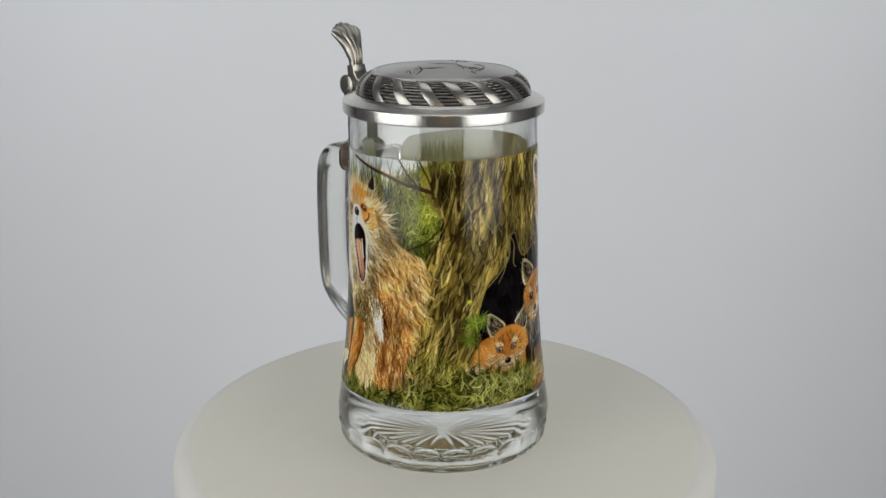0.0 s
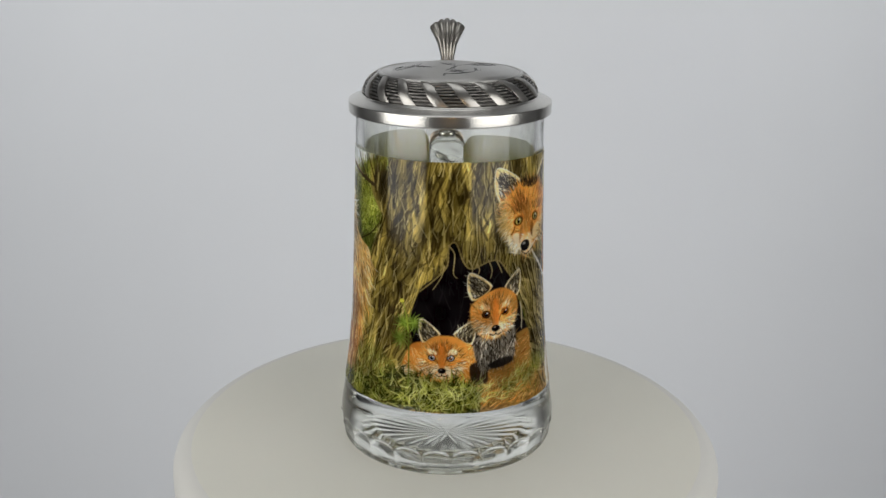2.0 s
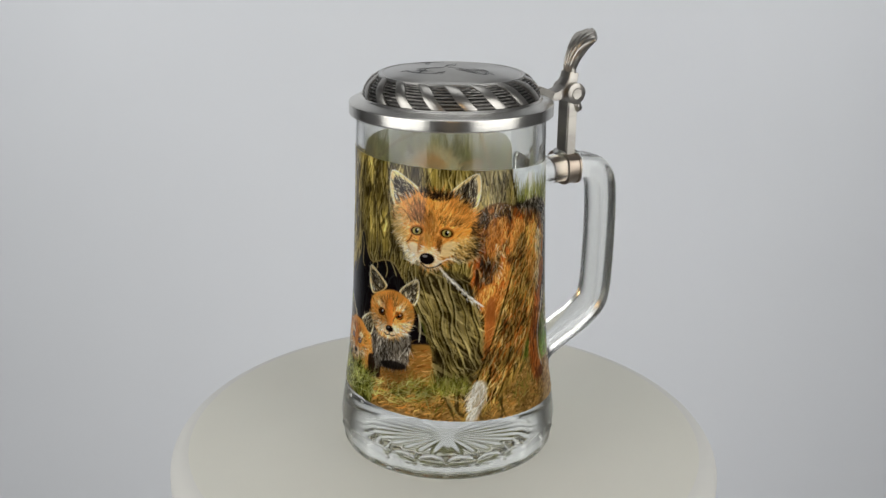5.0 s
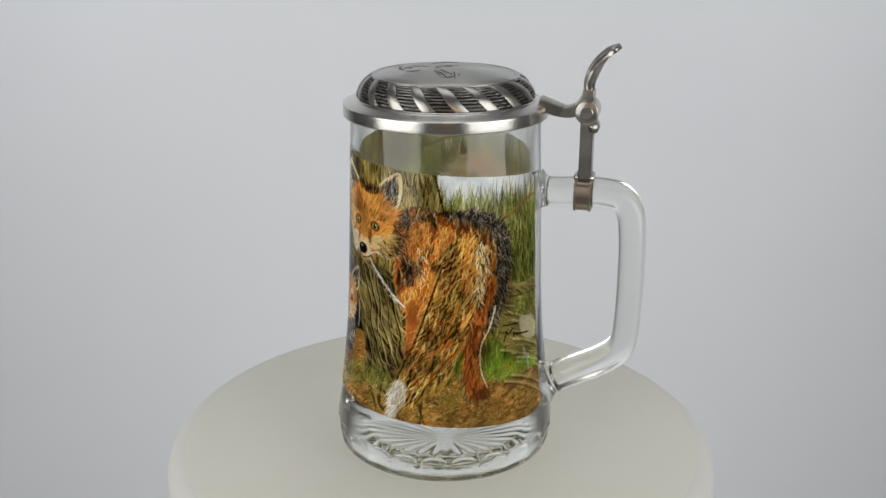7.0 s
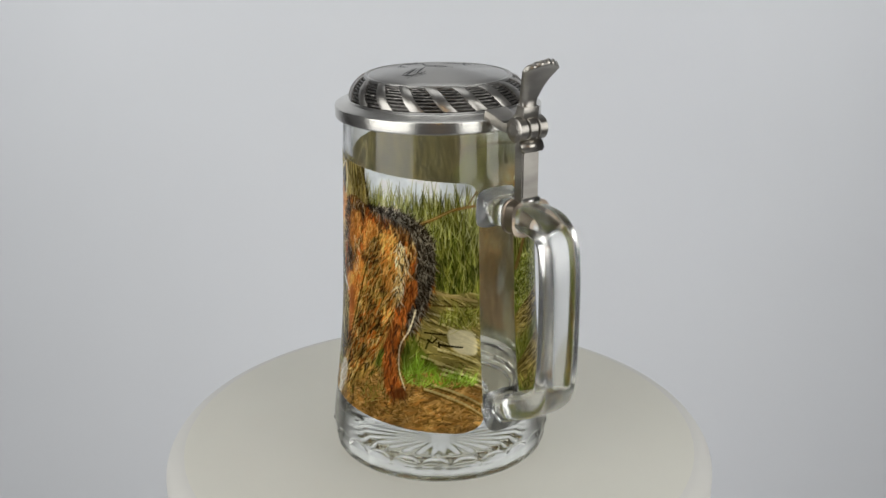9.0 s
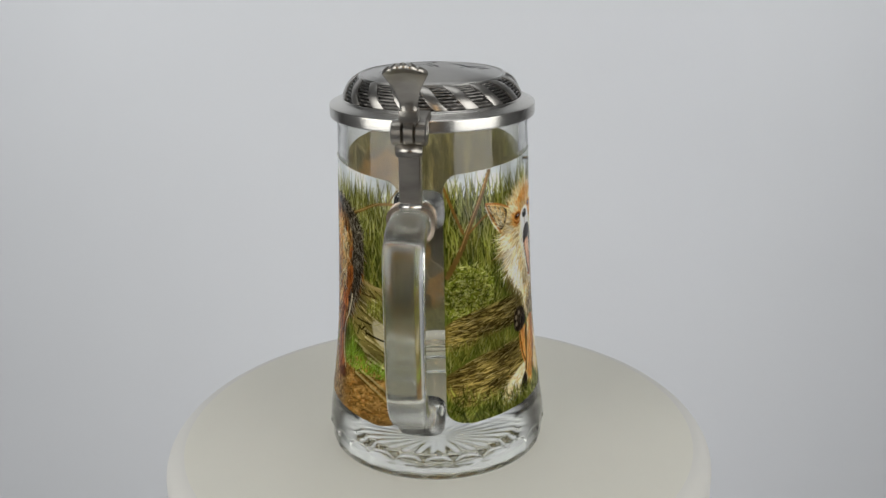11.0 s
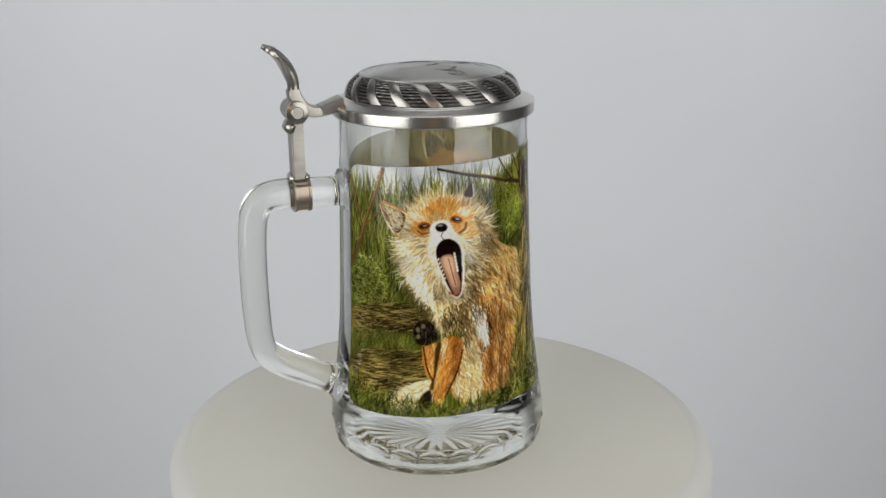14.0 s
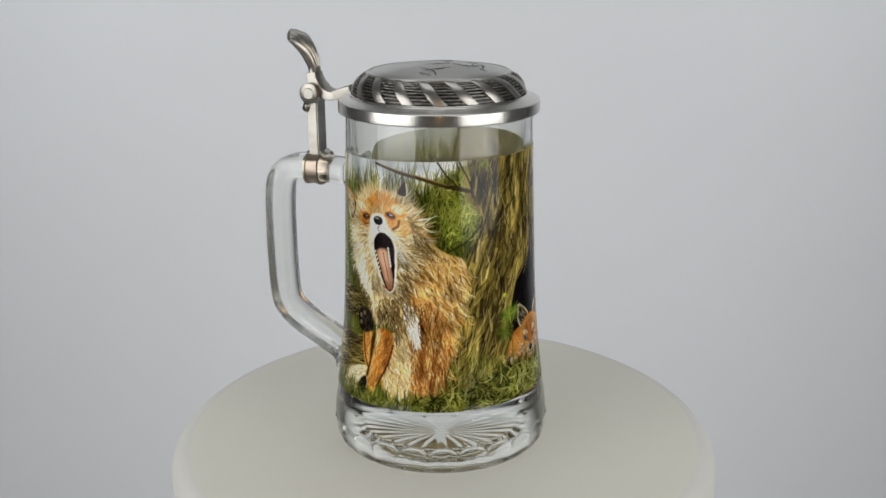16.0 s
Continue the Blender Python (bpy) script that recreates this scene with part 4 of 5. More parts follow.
def cubs():
    # cub lying in the grass
    body = [(92.6, 42.6), (96.3, 45.9), (99.7, 55.1), (104.3, 57.9), (113.6, 59.2), (124.5, 56.7), (130.4, 49.2), (130.5, 41.5), (121.7, 40.8), (107.9, 41.8), (96.5, 41.2)]
    fill(body, (198, 124, 52), 1, 2, 2)
    hair(body, 240, 4, 0.5, RUST + OCHRE + CREAMS[1:2], -60, 30, 0.85)
    fill([(123.7, 48.0), (129.0, 48.9), (130.9, 44.0), (130.0, 40.1), (124.8, 40.5)], (36, 28, 22), 0.9, 2)
    hair([(91.8, 41.9), (96.3, 46.2), (99.9, 45.7), (101.1, 42.7), (96.5, 40.9)], 50, 3, 0.5, CREAMS, 20, 20, 0.85)
    ear((104.4, 67.4), (112.1, 61.5), (105.2, 57.7), 2)
    ear((124.8, 66.2), (117.3, 61.6), (124.5, 57.0), 2)
    fill([(105.4, 56.0), (109.6, 60.4), (117.4, 60.6), (122.4, 56.4), (121.4, 50.3), (117.4, 45.0), (112.4, 42.4), (108.3, 45.5), (105.4, 50.6)], (202, 136, 62), 1, 2, 2)
    x, z = 112.9, 51.7
    fox_face(x, z, 15.6, -0.5, 0.85, (136, 150, 160))
    # cub sitting in the hollow
    chest = [(125.3, 58.6), (131.9, 61.1), (141.3, 63.2), (144.6, 59.6), (143.8, 53.3), (142.7, 48.3), (135.9, 46.5), (128.7, 45.4), (125.9, 51.1)]
    fill(chest, (104, 96, 84), 1, 2, 3)
    hair(chest, 260, 3.6, 0.45, [(150, 142, 128), (196, 190, 176), (88, 80, 70)] + SOOT, -88, 22, 0.85)
    fill([(131.1, 47.6), (137.0, 49.4), (142.2, 48.8), (141.6, 46.7), (133.6, 45.5)], (30, 26, 24), 0.9, 2)
    ear((123.5, 86.6), (133.0, 80.4), (124.6, 75.3), 3)
    ear((146.8, 85.1), (139.0, 79.2), (145.6, 74.3), 3)
    fill([(124.1, 73.0), (130.3, 77.5), (137.6, 79.1), (144.6, 74.7), (145.4, 67.1), (141.3, 61.3), (134.4, 58.4), (127.9, 60.1), (124.5, 66.0)], (202, 136, 62), 1, 2, 3)
    x, z = 134.6, 69.1
    fox_face(x, z, 18.5, 0.3, 0.95, (74, 44, 22))


def vixen():
    """The standing fox that looks back over her shoulder."""
    # body and hind quarters
    body = [(170.1, 112.1), (178.6, 115.8), (188.5, 113.4), (200.2, 114.0), (209.7, 110.5), (214.8, 105.1), (217.0, 97.6), (216.9, 85.3), (213.5, 73.5), (209.6, 66.6), (206.0, 62.1), (204.2, 56.0), (203.0, 47.3), (205.7, 39.6), (201.2, 36.0), (197.9, 38.8), (196.2, 48.8), (196.5, 57.5), (189.9, 59.8), (181.4, 66.3), (177.6, 60.6), (174.3, 57.3), (174.4, 72.5), (170.2, 77.8), (168.6, 88.7), (167.7, 100.8)]
    fill(body, (96, 66, 36), 1, 2, 4)
    hair(body, 700, 4.6, 0.55, RUST + RUSTD + OCHRE, -96, 22, 0.85)
    fill([(170.1, 109.7), (175.2, 111.8), (179.9, 109.4), (179.9, 100.5), (178.0, 90.5), (171.7, 84.4), (168.9, 91.2)], (64, 54, 42), 0.85, 4)
    hair([(169.3, 112.0), (179.9, 114.8), (186.1, 111.8), (181.2, 98.2), (178.7, 85.7), (171.7, 81.9), (168.2, 96.0)], 230, 4.4, 0.5, SOOT + [(120, 108, 86), (196, 186, 160)], -80, 22, 0.85)
    hair(body, 300, 4.2, 0.5, SOOT + BARKD + RUSTD, -98, 20, 0.75)
    hair(body, 60, 8, 2.4, [(176, 74, 26), (192, 92, 30)], -100, 14, 0.45)
    hair(body, 130, 7, 1.5, [(54, 34, 18), (40, 26, 16), (70, 56, 34)], -100, 14, 0.55)
    hair(body, 60, 5, 0.6, [(214, 176, 96), (226, 196, 124)], -98, 18, 0.7)
    # dark saddle down the rump
    back = [(187.3, 113.3), (200.2, 114.3), (209.7, 110.5), (215.5, 103.8), (217.5, 93.8), (216.1, 83.0), (212.2, 72.5), (207.2, 64.4), (206.1, 74.5), (209.7, 86.4), (210.3, 98.5), (206.1, 107.2), (197.9, 110.5)]
    fill(back, (34, 29, 26), 0.9, 4)
    hair(back, 520, 4.4, 0.45, SOOT + [(92, 84, 70), (150, 142, 122)], -70, 26, 0.85)
    hair([(186.1, 113.5), (200.2, 114.6), (212.2, 109.6), (217.5, 99.9), (215.5, 97.8), (209.7, 105.7), (200.2, 111.0), (188.5, 111.4)], 150, 2.6, 0.4, SOOT + [(176, 166, 140)], 60, 40, 0.85)
    # rust patches
    for pts in ([(175.2, 108.2), (181.8, 110.3), (184.3, 107.0), (180.6, 98.2), (176.6, 93.9), (173.8, 99.5)], [(186.2, 107.1), (191.5, 108.0), (193.2, 104.0), (189.7, 97.8), (185.0, 96.3)], [(197.9, 99.2), (202.5, 100.3), (203.7, 91.8), (200.8, 84.7), (197.6, 87.2)], [(178.7, 89.4), (185.0, 90.8), (185.6, 83.0), (181.3, 73.8), (176.8, 65.5), (175.4, 75.2)], [(171.0, 81.1), (177.4, 83.6), (178.7, 78.3), (175.5, 65.2), (174.3, 59.9), (173.3, 72.2)]):
        fill(pts, (178, 94, 40), 0.5, 6)
        hair(pts, 110, 3.8, 0.5, RUST + RUSTD[:1], -98, 20, 0.75)
    hair([(178.0, 99.0), (181.5, 94.7), (180.0, 83.5), (178.4, 88.1)], 26, 3.0, 0.35, CREAMS + OCHRE, -80, 25, 0.75)
    # hind leg
    leg = [(206.1, 84.4), (210.3, 86.3), (209.4, 79.1), (205.1, 69.6), (202.5, 59.9), (201.3, 51.2), (203.5, 42.3), (205.7, 38.3), (201.2, 36.2), (197.9, 39.4), (196.5, 48.8), (197.0, 58.8), (200.2, 68.7), (203.1, 77.2)]
    fill(leg, (158, 86, 38), 0.9, 3)
    hair(leg, 200, 3.6, 0.5, [(182, 102, 44), (154, 82, 34), (204, 132, 64)] + RUSTD, -100, 18, 0.85)
    hair(leg, 46, 5, 0.8, SOOT[1:2] + [(70, 36, 18)], -100, 12, 0.6)
    line([(209.7, 74.1), (207.2, 65.7), (203.4, 58.5), (203.1, 48.6), (205.7, 40.2)], 0.9, (220, 206, 168), 0.75, 0.5)
    fill([(201.2, 39.3), (204.6, 40.7), (206.8, 38.4), (205.4, 36.1), (201.4, 36.0)], (70, 42, 24), 0.6, 4)
    # shadowed front legs
    fill([(174.0, 72.4), (177.1, 78.0), (178.3, 67.0), (176.6, 57.8), (174.4, 56.1)], (150, 86, 42), 0.8, 3)
    # brush
    brush = [(189.7, 100.2), (197.9, 104.0), (203.7, 99.0), (204.3, 86.9), (201.4, 74.8), (197.3, 62.5), (192.2, 51.2), (184.3, 41.6), (174.7, 33.2), (167.9, 28.5), (167.5, 33.5), (170.4, 44.8), (175.7, 56.3), (180.1, 68.6), (185.0, 84.1)]
    fill(brush, (150, 108, 52), 1, 3, 4)
    hair(brush, 560, 5.2, 0.6, OCHRE + RUST + [(146, 100, 44)], -118, 18, 0.85)
    hair(brush, 330, 4.6, 0.6, SOOT + BARKD, -118, 20, 0.75)
    hair(brush, 90, 8, 2.2, [(176, 144, 66), (156, 126, 58)], -116, 12, 0.55)
    hair(brush, 200, 5, 0.6, [(150, 124, 60), (120, 98, 48), (176, 150, 84)], -117, 16, 0.75)
    hair(brush, 120, 6.5, 1.1, [(34, 26, 16), (46, 36, 20)], -116, 14, 0.75)
    hair(brush, 60, 6, 1.1, [(172, 78, 26), (190, 98, 34)], -114, 14, 0.6)
    hair(brush, 150, 5, 0.5, [(216, 180, 98), (198, 160, 76), (232, 204, 136)], -118, 18, 0.75)
    hair(brush, 160, 4.4, 0.5, RUSTD + BARKD, -118, 18, 0.7)
    line([(188.0, 92.0), (183.0, 77.0), (177.4, 60.4), (171.6, 47.0), (167.8, 36.0)], 0.9, (30, 24, 16), 0.65)
    hair([(195.6, 104.0), (202.5, 102.7), (203.1, 89.4), (200.2, 79.8), (195.6, 84.8)], 110, 4, 0.6, RUST, -105, 18, 0.85)
    tip = [(167.1, 37.3), (170.1, 43.4), (174.2, 42.0), (174.0, 36.2), (171.0, 30.2), (167.6, 26.5)]
    fill(tip, (206, 198, 176), 0.6, 5)
    hair(tip, 90, 3.4, 0.45, WHITES + [(196, 188, 170)], -118, 18, 0.9)
    hair([(202.5, 101.5), (207.3, 97.6), (206.1, 86.8), (202.5, 74.8), (201.4, 84.7)], 140, 4.2, 0.5, OCHRE + CREAMS + SOOT, -95, 20, 0.8)
    # chest line
    line([(155.0, 91.3), (160.1, 85.9), (166.8, 79.3), (173.0, 74.3)], 0.9, (232, 226, 204), 0.9, 0.6)
    hair([(155.6, 91.3), (162.7, 84.4), (172.1, 75.1), (168.3, 75.9), (160.1, 84.1)], 40, 2, 0.35, WHITES, -50, 25, 0.85)
    # ears
    ear((134.9, 127.6), (148.0, 120.6), (137.1, 113.1), 4)
    ear((170.6, 127.8), (158.4, 119.7), (168.7, 113.1), 4)
    head = [(137.3, 114.0), (142.9, 117.8), (148.7, 120.6), (158.4, 119.7), (167.8, 113.9), (170.2, 107.6), (169.8, 100.4), (166.7, 96.0), (160.0, 93.9), (155.0, 91.6), (150.5, 90.6), (146.7, 93.1), (143.2, 97.6), (139.0, 102.3), (137.1, 108.1)]
    fill(head, (212, 148, 70), 1, 2, 4)
    nx, nz = 150.6, 97.6
    hair(head, 620, 3.6, 0.5, RUST + [(224, 132, 48), (232, 158, 76)], (nx, nz), 16, 0.85)
    hair(head, 120, 3.0, 0.45, RUSTD, (nx, nz), 18, 0.6)
    hair([(147.5, 121.3), (153.4, 120.0), (160.3, 120.1), (158.4, 117.6), (153.5, 117.4), (148.7, 118.3)], 70, 3, 0.45, SOOT, 90, 25, 0.8)
    hair([(137.1, 108.7), (139.7, 108.2), (142.5, 100.0), (146.7, 93.5), (143.2, 96.4), (138.6, 102.2)], 90, 3.6, 0.45, OCHRE + CREAMS, 215, 18, 0.85)
    hair([(162.5, 101.5), (169.8, 102.8), (169.9, 95.5), (163.9, 94.6), (157.5, 93.5)], 110, 3.6, 0.45, OCHRE + SOOT[1:2] + CREAMS, -35, 18, 0.85)
    fill([(156.1, 99.7), (160.5, 101.7), (162.5, 99.0), (158.7, 95.2), (155.6, 96.1)], (216, 196, 146), 0.8, 3)
    fill([(142.6, 99.4), (146.0, 100.1), (147.8, 96.5), (147.9, 93.1), (145.5, 94.1)], (226, 214, 184), 0.85, 3)
    hair([(142.4, 110.7), (148.8, 111.9), (149.4, 108.4), (143.0, 108.1)], 50, 2.4, 0.4, BARKD + RUSTD, (nx, nz), 12, 0.6)
    hair([(155.4, 111.1), (162.4, 109.3), (162.4, 107.2), (155.4, 108.1)], 50, 2.4, 0.4, BARKD + RUSTD, (nx, nz), 12, 0.6)
    hair([(159.9, 99.3), (168.0, 100.7), (166.7, 96.0), (160.6, 94.2)], 60, 3.4, 0.45, SOOT[1:2] + BARKD + OCHRE, -30, 16, 0.7)
    hair([(137.3, 114.0), (139.6, 114.1), (139.1, 103.5), (137.1, 106.9)], 50, 3, 0.4, OCHRE + BARK, 200, 18, 0.8)
    for cx, cz, lid in ((146.1, 105.1, 8), (158.1, 104.8, -8)):
        spot(cx, cz + 0.2, 3.0, 2.2, (128, 66, 28), lid, 0.6)
        spot(cx, cz, 2.5, 1.7, (44, 26, 14), lid)
        spot(cx, cz, 1.7, 1.35, (158, 146, 74), lid)
        spot(cx, cz, 0.8, 1.1, (18, 15, 12))
        spot(cx + 0.5, cz + 0.5, 0.35, 0.35, (236, 236, 230))
    line([(144.0, 103.0), (143.1, 101.2), (141.7, 100.0)], 0.7, (90, 44, 18), 0.8, 0.3)
    hair([(154.6, 103.4), (156.3, 102.7), (155.9, 97.3), (154.2, 97.4)], 36, 2.2, 0.4, RUSTD + BARKD[1:2], -100, 12, 0.7)
    hair([(147.3, 103.7), (148.9, 103.4), (148.5, 97.7), (146.7, 97.7)], 30, 2.2, 0.4, RUSTD, -95, 12, 0.6)
    fill([(149.2, 102.4), (151.3, 103.0), (153.5, 99.9), (154.9, 97.4), (153.8, 94.8), (150.2, 94.0), (147.8, 95.9), (148.5, 99.5)], (196, 124, 56), 0.6, 4)
    hair([(151.1, 114.2), (154.7, 112.9), (154.9, 104.6), (152.5, 99.9), (149.5, 102.4), (149.4, 110.7)], 90, 3.4, 0.4, RUSTD + RUST, 95, 14, 0.75)
    hair([(140.8, 101.2), (143.2, 97.6), (146.7, 94.1), (145.0, 93.1), (141.4, 97.0)], 50, 2.6, 0.4, WHITES + CREAMS, 225, 20, 0.9)
    hair([(167.9, 109.1), (170.3, 107.6), (169.9, 97.9), (165.3, 94.4), (166.9, 100.9)], 70, 2.8, 0.4, SOOT + BARKD, -20, 18, 0.75)
    muzzle = [(147.6, 97.7), (150.6, 99.4), (154.7, 97.4), (156.2, 93.6), (153.8, 90.9), (150.5, 90.4), (147.7, 92.1)]
    fill(muzzle, (214, 196, 156), 0.6, 4)
    hair(muzzle, 60, 2.2, 0.35, WHITES + CREAMS, (nx, nz), 18, 0.8)
    hair([(149.5, 103.0), (151.9, 102.9), (152.8, 98.1), (149.2, 98.2)], 50, 2.4, 0.4, RUST + OCHRE, 95, 12, 0.8)
    spot(nx - 0.2, nz - 3.4, 3.0, 2.3, (24, 21, 22))
    spot(nx - 1.0, nz - 2.4, 1.0, 0.5, (120, 116, 116))
    hair([(143.5, 114.3), (147.6, 116.1), (151.2, 110.7), (148.9, 107.8), (145.9, 109.0)], 60, 3, 0.45, RUSTD + BARKD[1:2], (nx, nz), 14, 0.65)
    hair([(154.7, 115.2), (162.3, 115.2), (166.5, 109.3), (162.4, 107.5), (157.3, 108.6)], 70, 3, 0.45, RUSTD + RUST, (nx, nz), 14, 0.6)
    hair([(138.3, 110.5), (143.0, 110.7), (143.1, 102.4), (140.8, 102.3)], 60, 3, 0.4, OCHRE + CREAMS[1:2], 200, 18, 0.8)
    hair([(160.5, 101.7), (168.0, 104.3), (169.0, 98.1), (162.5, 96.0)], 60, 3, 0.4, OCHRE + CREAMS[1:2], -25, 18, 0.8)
    line([(147.9, 92.4), (150.5, 90.6), (153.8, 91.2), (156.2, 92.7)], 0.6, (40, 32, 28), 0.85)
    for j in range(6):
        stroke(nx + 3, nz - 4 - 0.5 * j, 11, 0.18, -4 + 6 * j, (228, 226, 216), 0.75, 0.1)
        stroke(nx - 3, nz - 4 - 0.5 * j, 8, 0.18, 184 - 6 * j, (228, 226, 216), 0.7, 0.1)


def yawning_fox():
    # haunch and back
    back = [(53.2, 116.3), (59.2, 111.1), (63.0, 103.5), (68.3, 95.4), (77.8, 91.0), (79.0, 81.9), (77.2, 72.1), (75.1, 62.5), (73.0, 52.8), (69.4, 43.5), (66.6, 32.8), (58.6, 32.6), (55.9, 38.7), (54.5, 51.4), (50.1, 64.2), (48.0, 81.7), (50.6, 101.0)]
    fill(back, (196, 156, 92), 1, 2, 1)
    hair(back, 520, 5.4, 0.55, OCHRE + CREAMS + RUST[2:3], -58, 20, 0.85)
    hair(back, 150, 5, 0.5, RUSTD + BARKD, -58, 20, 0.65)
    hair(back, 46, 9, 1.8, [(128, 88, 44), (104, 72, 36)], -60, 12, 0.5, 0.2)
    hair(back, 80, 8, 1.1, [(226, 190, 118), (206, 150, 74)], -60, 14, 0.6, 0.2)
    mane = [(24.2, 103.3), (28.3, 112.2), (36.6, 117.0), (44.9, 118.3), (53.2, 117.2), (59.2, 111.1), (62.9, 102.3), (60.2, 91.7), (55.1, 81.2), (52.5, 71.5), (44.3, 69.3), (37.3, 71.6), (31.2, 78.5), (26.0, 86.4), (23.5, 94.7)]
    fill(mane, (214, 190, 138), 1, 2, 1)
    mx, mz = 41.8, 101.1
    hair(mane, 900, 5.0, 0.5, CREAMS + OCHRE[:1] + [(198, 178, 136)], (mx, mz), 15, 0.85)
    hair(mane, 200, 4.6, 0.45, [(120, 98, 62), (150, 124, 80), (96, 76, 48)], (mx, mz), 15, 0.65)
    hair(mane, 60, 8, 1.3, [(156, 130, 84), (132, 106, 64)], (mx, mz), 12, 0.45, 0.2)
    hair(mane, 90, 7, 0.9, [(244, 236, 212), (234, 220, 182)], (mx, mz), 14, 0.7, 0.2)
    hair([(26.1, 97.5), (32.6, 92.1), (36.2, 81.4), (42.0, 71.8), (33.7, 76.2), (26.7, 86.5)], 120, 5, 0.5, CREAMS + WHITES, (mx, mz), 15, 0.85)
    chest = [(38.5, 74.1), (45.6, 76.8), (53.8, 73.9), (58.6, 69.7), (60.9, 63.1), (58.3, 57.2), (52.3, 59.1), (47.7, 64.3), (41.9, 61.8), (38.4, 66.7)]
    fill(chest, (206, 184, 136), 1, 3, 1)
    hair(chest, 260, 5, 0.5, CREAMS + OCHRE, -80, 18, 0.85)
    hair([(53.2, 72.7), (58.6, 70.9), (60.9, 64.3), (58.3, 57.8), (54.7, 61.4)], 110, 5, 0.5, WHITES + CREAMS, -72, 14, 0.9)
    hair([(40.8, 71.8), (50.2, 74.2), (51.3, 66.6), (46.6, 64.4), (41.9, 64.3)], 70, 4, 0.5, [(96, 78, 48), (70, 58, 36)], -85, 18, 0.7)
    # far leg and haunch in rust
    flank = [(56.2, 74.9), (62.5, 75.3), (70.6, 67.5), (72.4, 55.5), (69.5, 44.8), (66.6, 32.8), (60.9, 32.8), (57.5, 34.7), (56.4, 43.6), (54.6, 55.1), (60.9, 63.1)]
    fill(flank, (184, 122, 62), 0.6, 7, 1)
    hair(flank, 260, 5, 0.55, RUST + OCHRE, -88, 16, 0.75)
    hair(flank, 46, 8, 1.4, [(96, 60, 30), (120, 74, 36)], -86, 10, 0.5)
    hair(flank, 120, 5, 0.5, CREAMS[1:2] + OCHRE[2:], -86, 16, 0.7)
    hair(flank, 90, 5, 0.5, RUSTD, -88, 14, 0.75)
    hair([(59.9, 54.4), (61.7, 54.1), (60.5, 34.2), (59.1, 34.4)], 40, 4, 0.45, RUSTD, -90, 8, 0.75)
    hair([(65.1, 54.7), (66.9, 54.3), (65.2, 33.8), (63.7, 34.1)], 40, 4, 0.45, RUSTD + BARKD[1:2], -90, 8, 0.75)
    # belly and lower coat
    belly = [(47.7, 59.3), (53.5, 59.0), (56.3, 51.2), (56.2, 38.6), (54.0, 32.6), (47.3, 33.1), (44.0, 39.4), (46.4, 49.4)]
    fill(belly, (206, 180, 122), 1, 3, 1)
    hair(belly, 200, 4.4, 0.55, CREAMS + OCHRE, -70, 22, 0.85)
    coat = [(21.1, 32.9), (27.6, 39.5), (36.0, 42.7), (39.5, 39.2), (37.3, 34.0), (30.3, 30.6)]
    fill(coat, (214, 198, 156), 1, 3, 1)
    hair(coat, 130, 4, 0.5, CREAMS + WHITES[1:] + OCHRE[1:2], 205, 24, 0.85)
    hair([(53.2, 73.0), (57.6, 71.5), (60.4, 64.8), (59.2, 56.5), (55.6, 60.5)], 90, 5, 0.55, WHITES + CREAMS[2:3], -74, 14, 0.9)
    hair([(58.6, 72.0), (61.8, 66.0), (60.8, 56.0), (59.8, 62.0)], 26, 5, 0.6, RUSTD + BARKD, -76, 12, 0.7)
    # raised paw and its leg
    fill([(33.3, 56.8), (38.4, 58.5), (39.5, 51.7), (37.9, 42.8), (34.8, 45.1)], (186, 112, 50), 1, 2, 1)
    hair([(33.3, 56.8), (38.4, 58.5), (39.5, 51.7), (37.9, 42.8), (34.8, 45.1)], 70, 3.6, 0.5, RUST, -80, 12, 0.85)
    fill([(30.3, 64.6), (32.4, 67.1), (36.0, 67.2), (38.4, 64.2), (38.9, 59.2), (34.8, 56.9), (31.1, 57.8), (29.8, 60.8)], (46, 38, 32), 1, 2, 1)
    hair([(30.3, 64.6), (32.4, 67.1), (36.0, 67.2), (38.4, 64.2), (38.9, 59.2), (34.8, 56.9), (31.1, 57.8)], 70, 2.6, 0.4, SOOT + [(110, 98, 78)], 80, 25, 0.85)
    for x, z in ((31.6, 63.5), (33.8, 65.0), (31.8, 60.5)):
        spot(x, z, 0.8, 1.0, (152, 136, 110), 0, 0.8)
    # near foreleg
    leg = [(40.5, 58.7), (47.7, 60.0), (49.0, 53.0), (46.3, 45.6), (42.9, 39.4), (41.2, 34.6), (38.4, 34.4), (37.0, 39.0), (37.9, 46.6)]
    fill(leg, (190, 106, 36), 1, 2, 1)
    hair(leg, 240, 4.2, 0.5, RUST + OCHRE[1:2] + RUSTD[2:], -102, 14, 0.85)
    hair([(40.5, 58.7), (43.6, 59.4), (40.7, 46.8), (38.4, 39.1), (37.7, 44.1)], 50, 3.6, 0.4, CREAMS + OCHRE, -104, 12, 0.8)
    hair([(45.4, 58.8), (49.0, 55.5), (48.1, 48.1), (42.9, 38.7), (44.1, 48.1)], 60, 4, 0.5, RUSTD, -105, 14, 0.7)
    fill([(31.5, 32.0), (33.2, 36.1), (36.1, 38.3), (36.7, 34.6), (35.0, 31.0), (32.7, 30.3)], (40, 34, 28), 1, 2, 1)
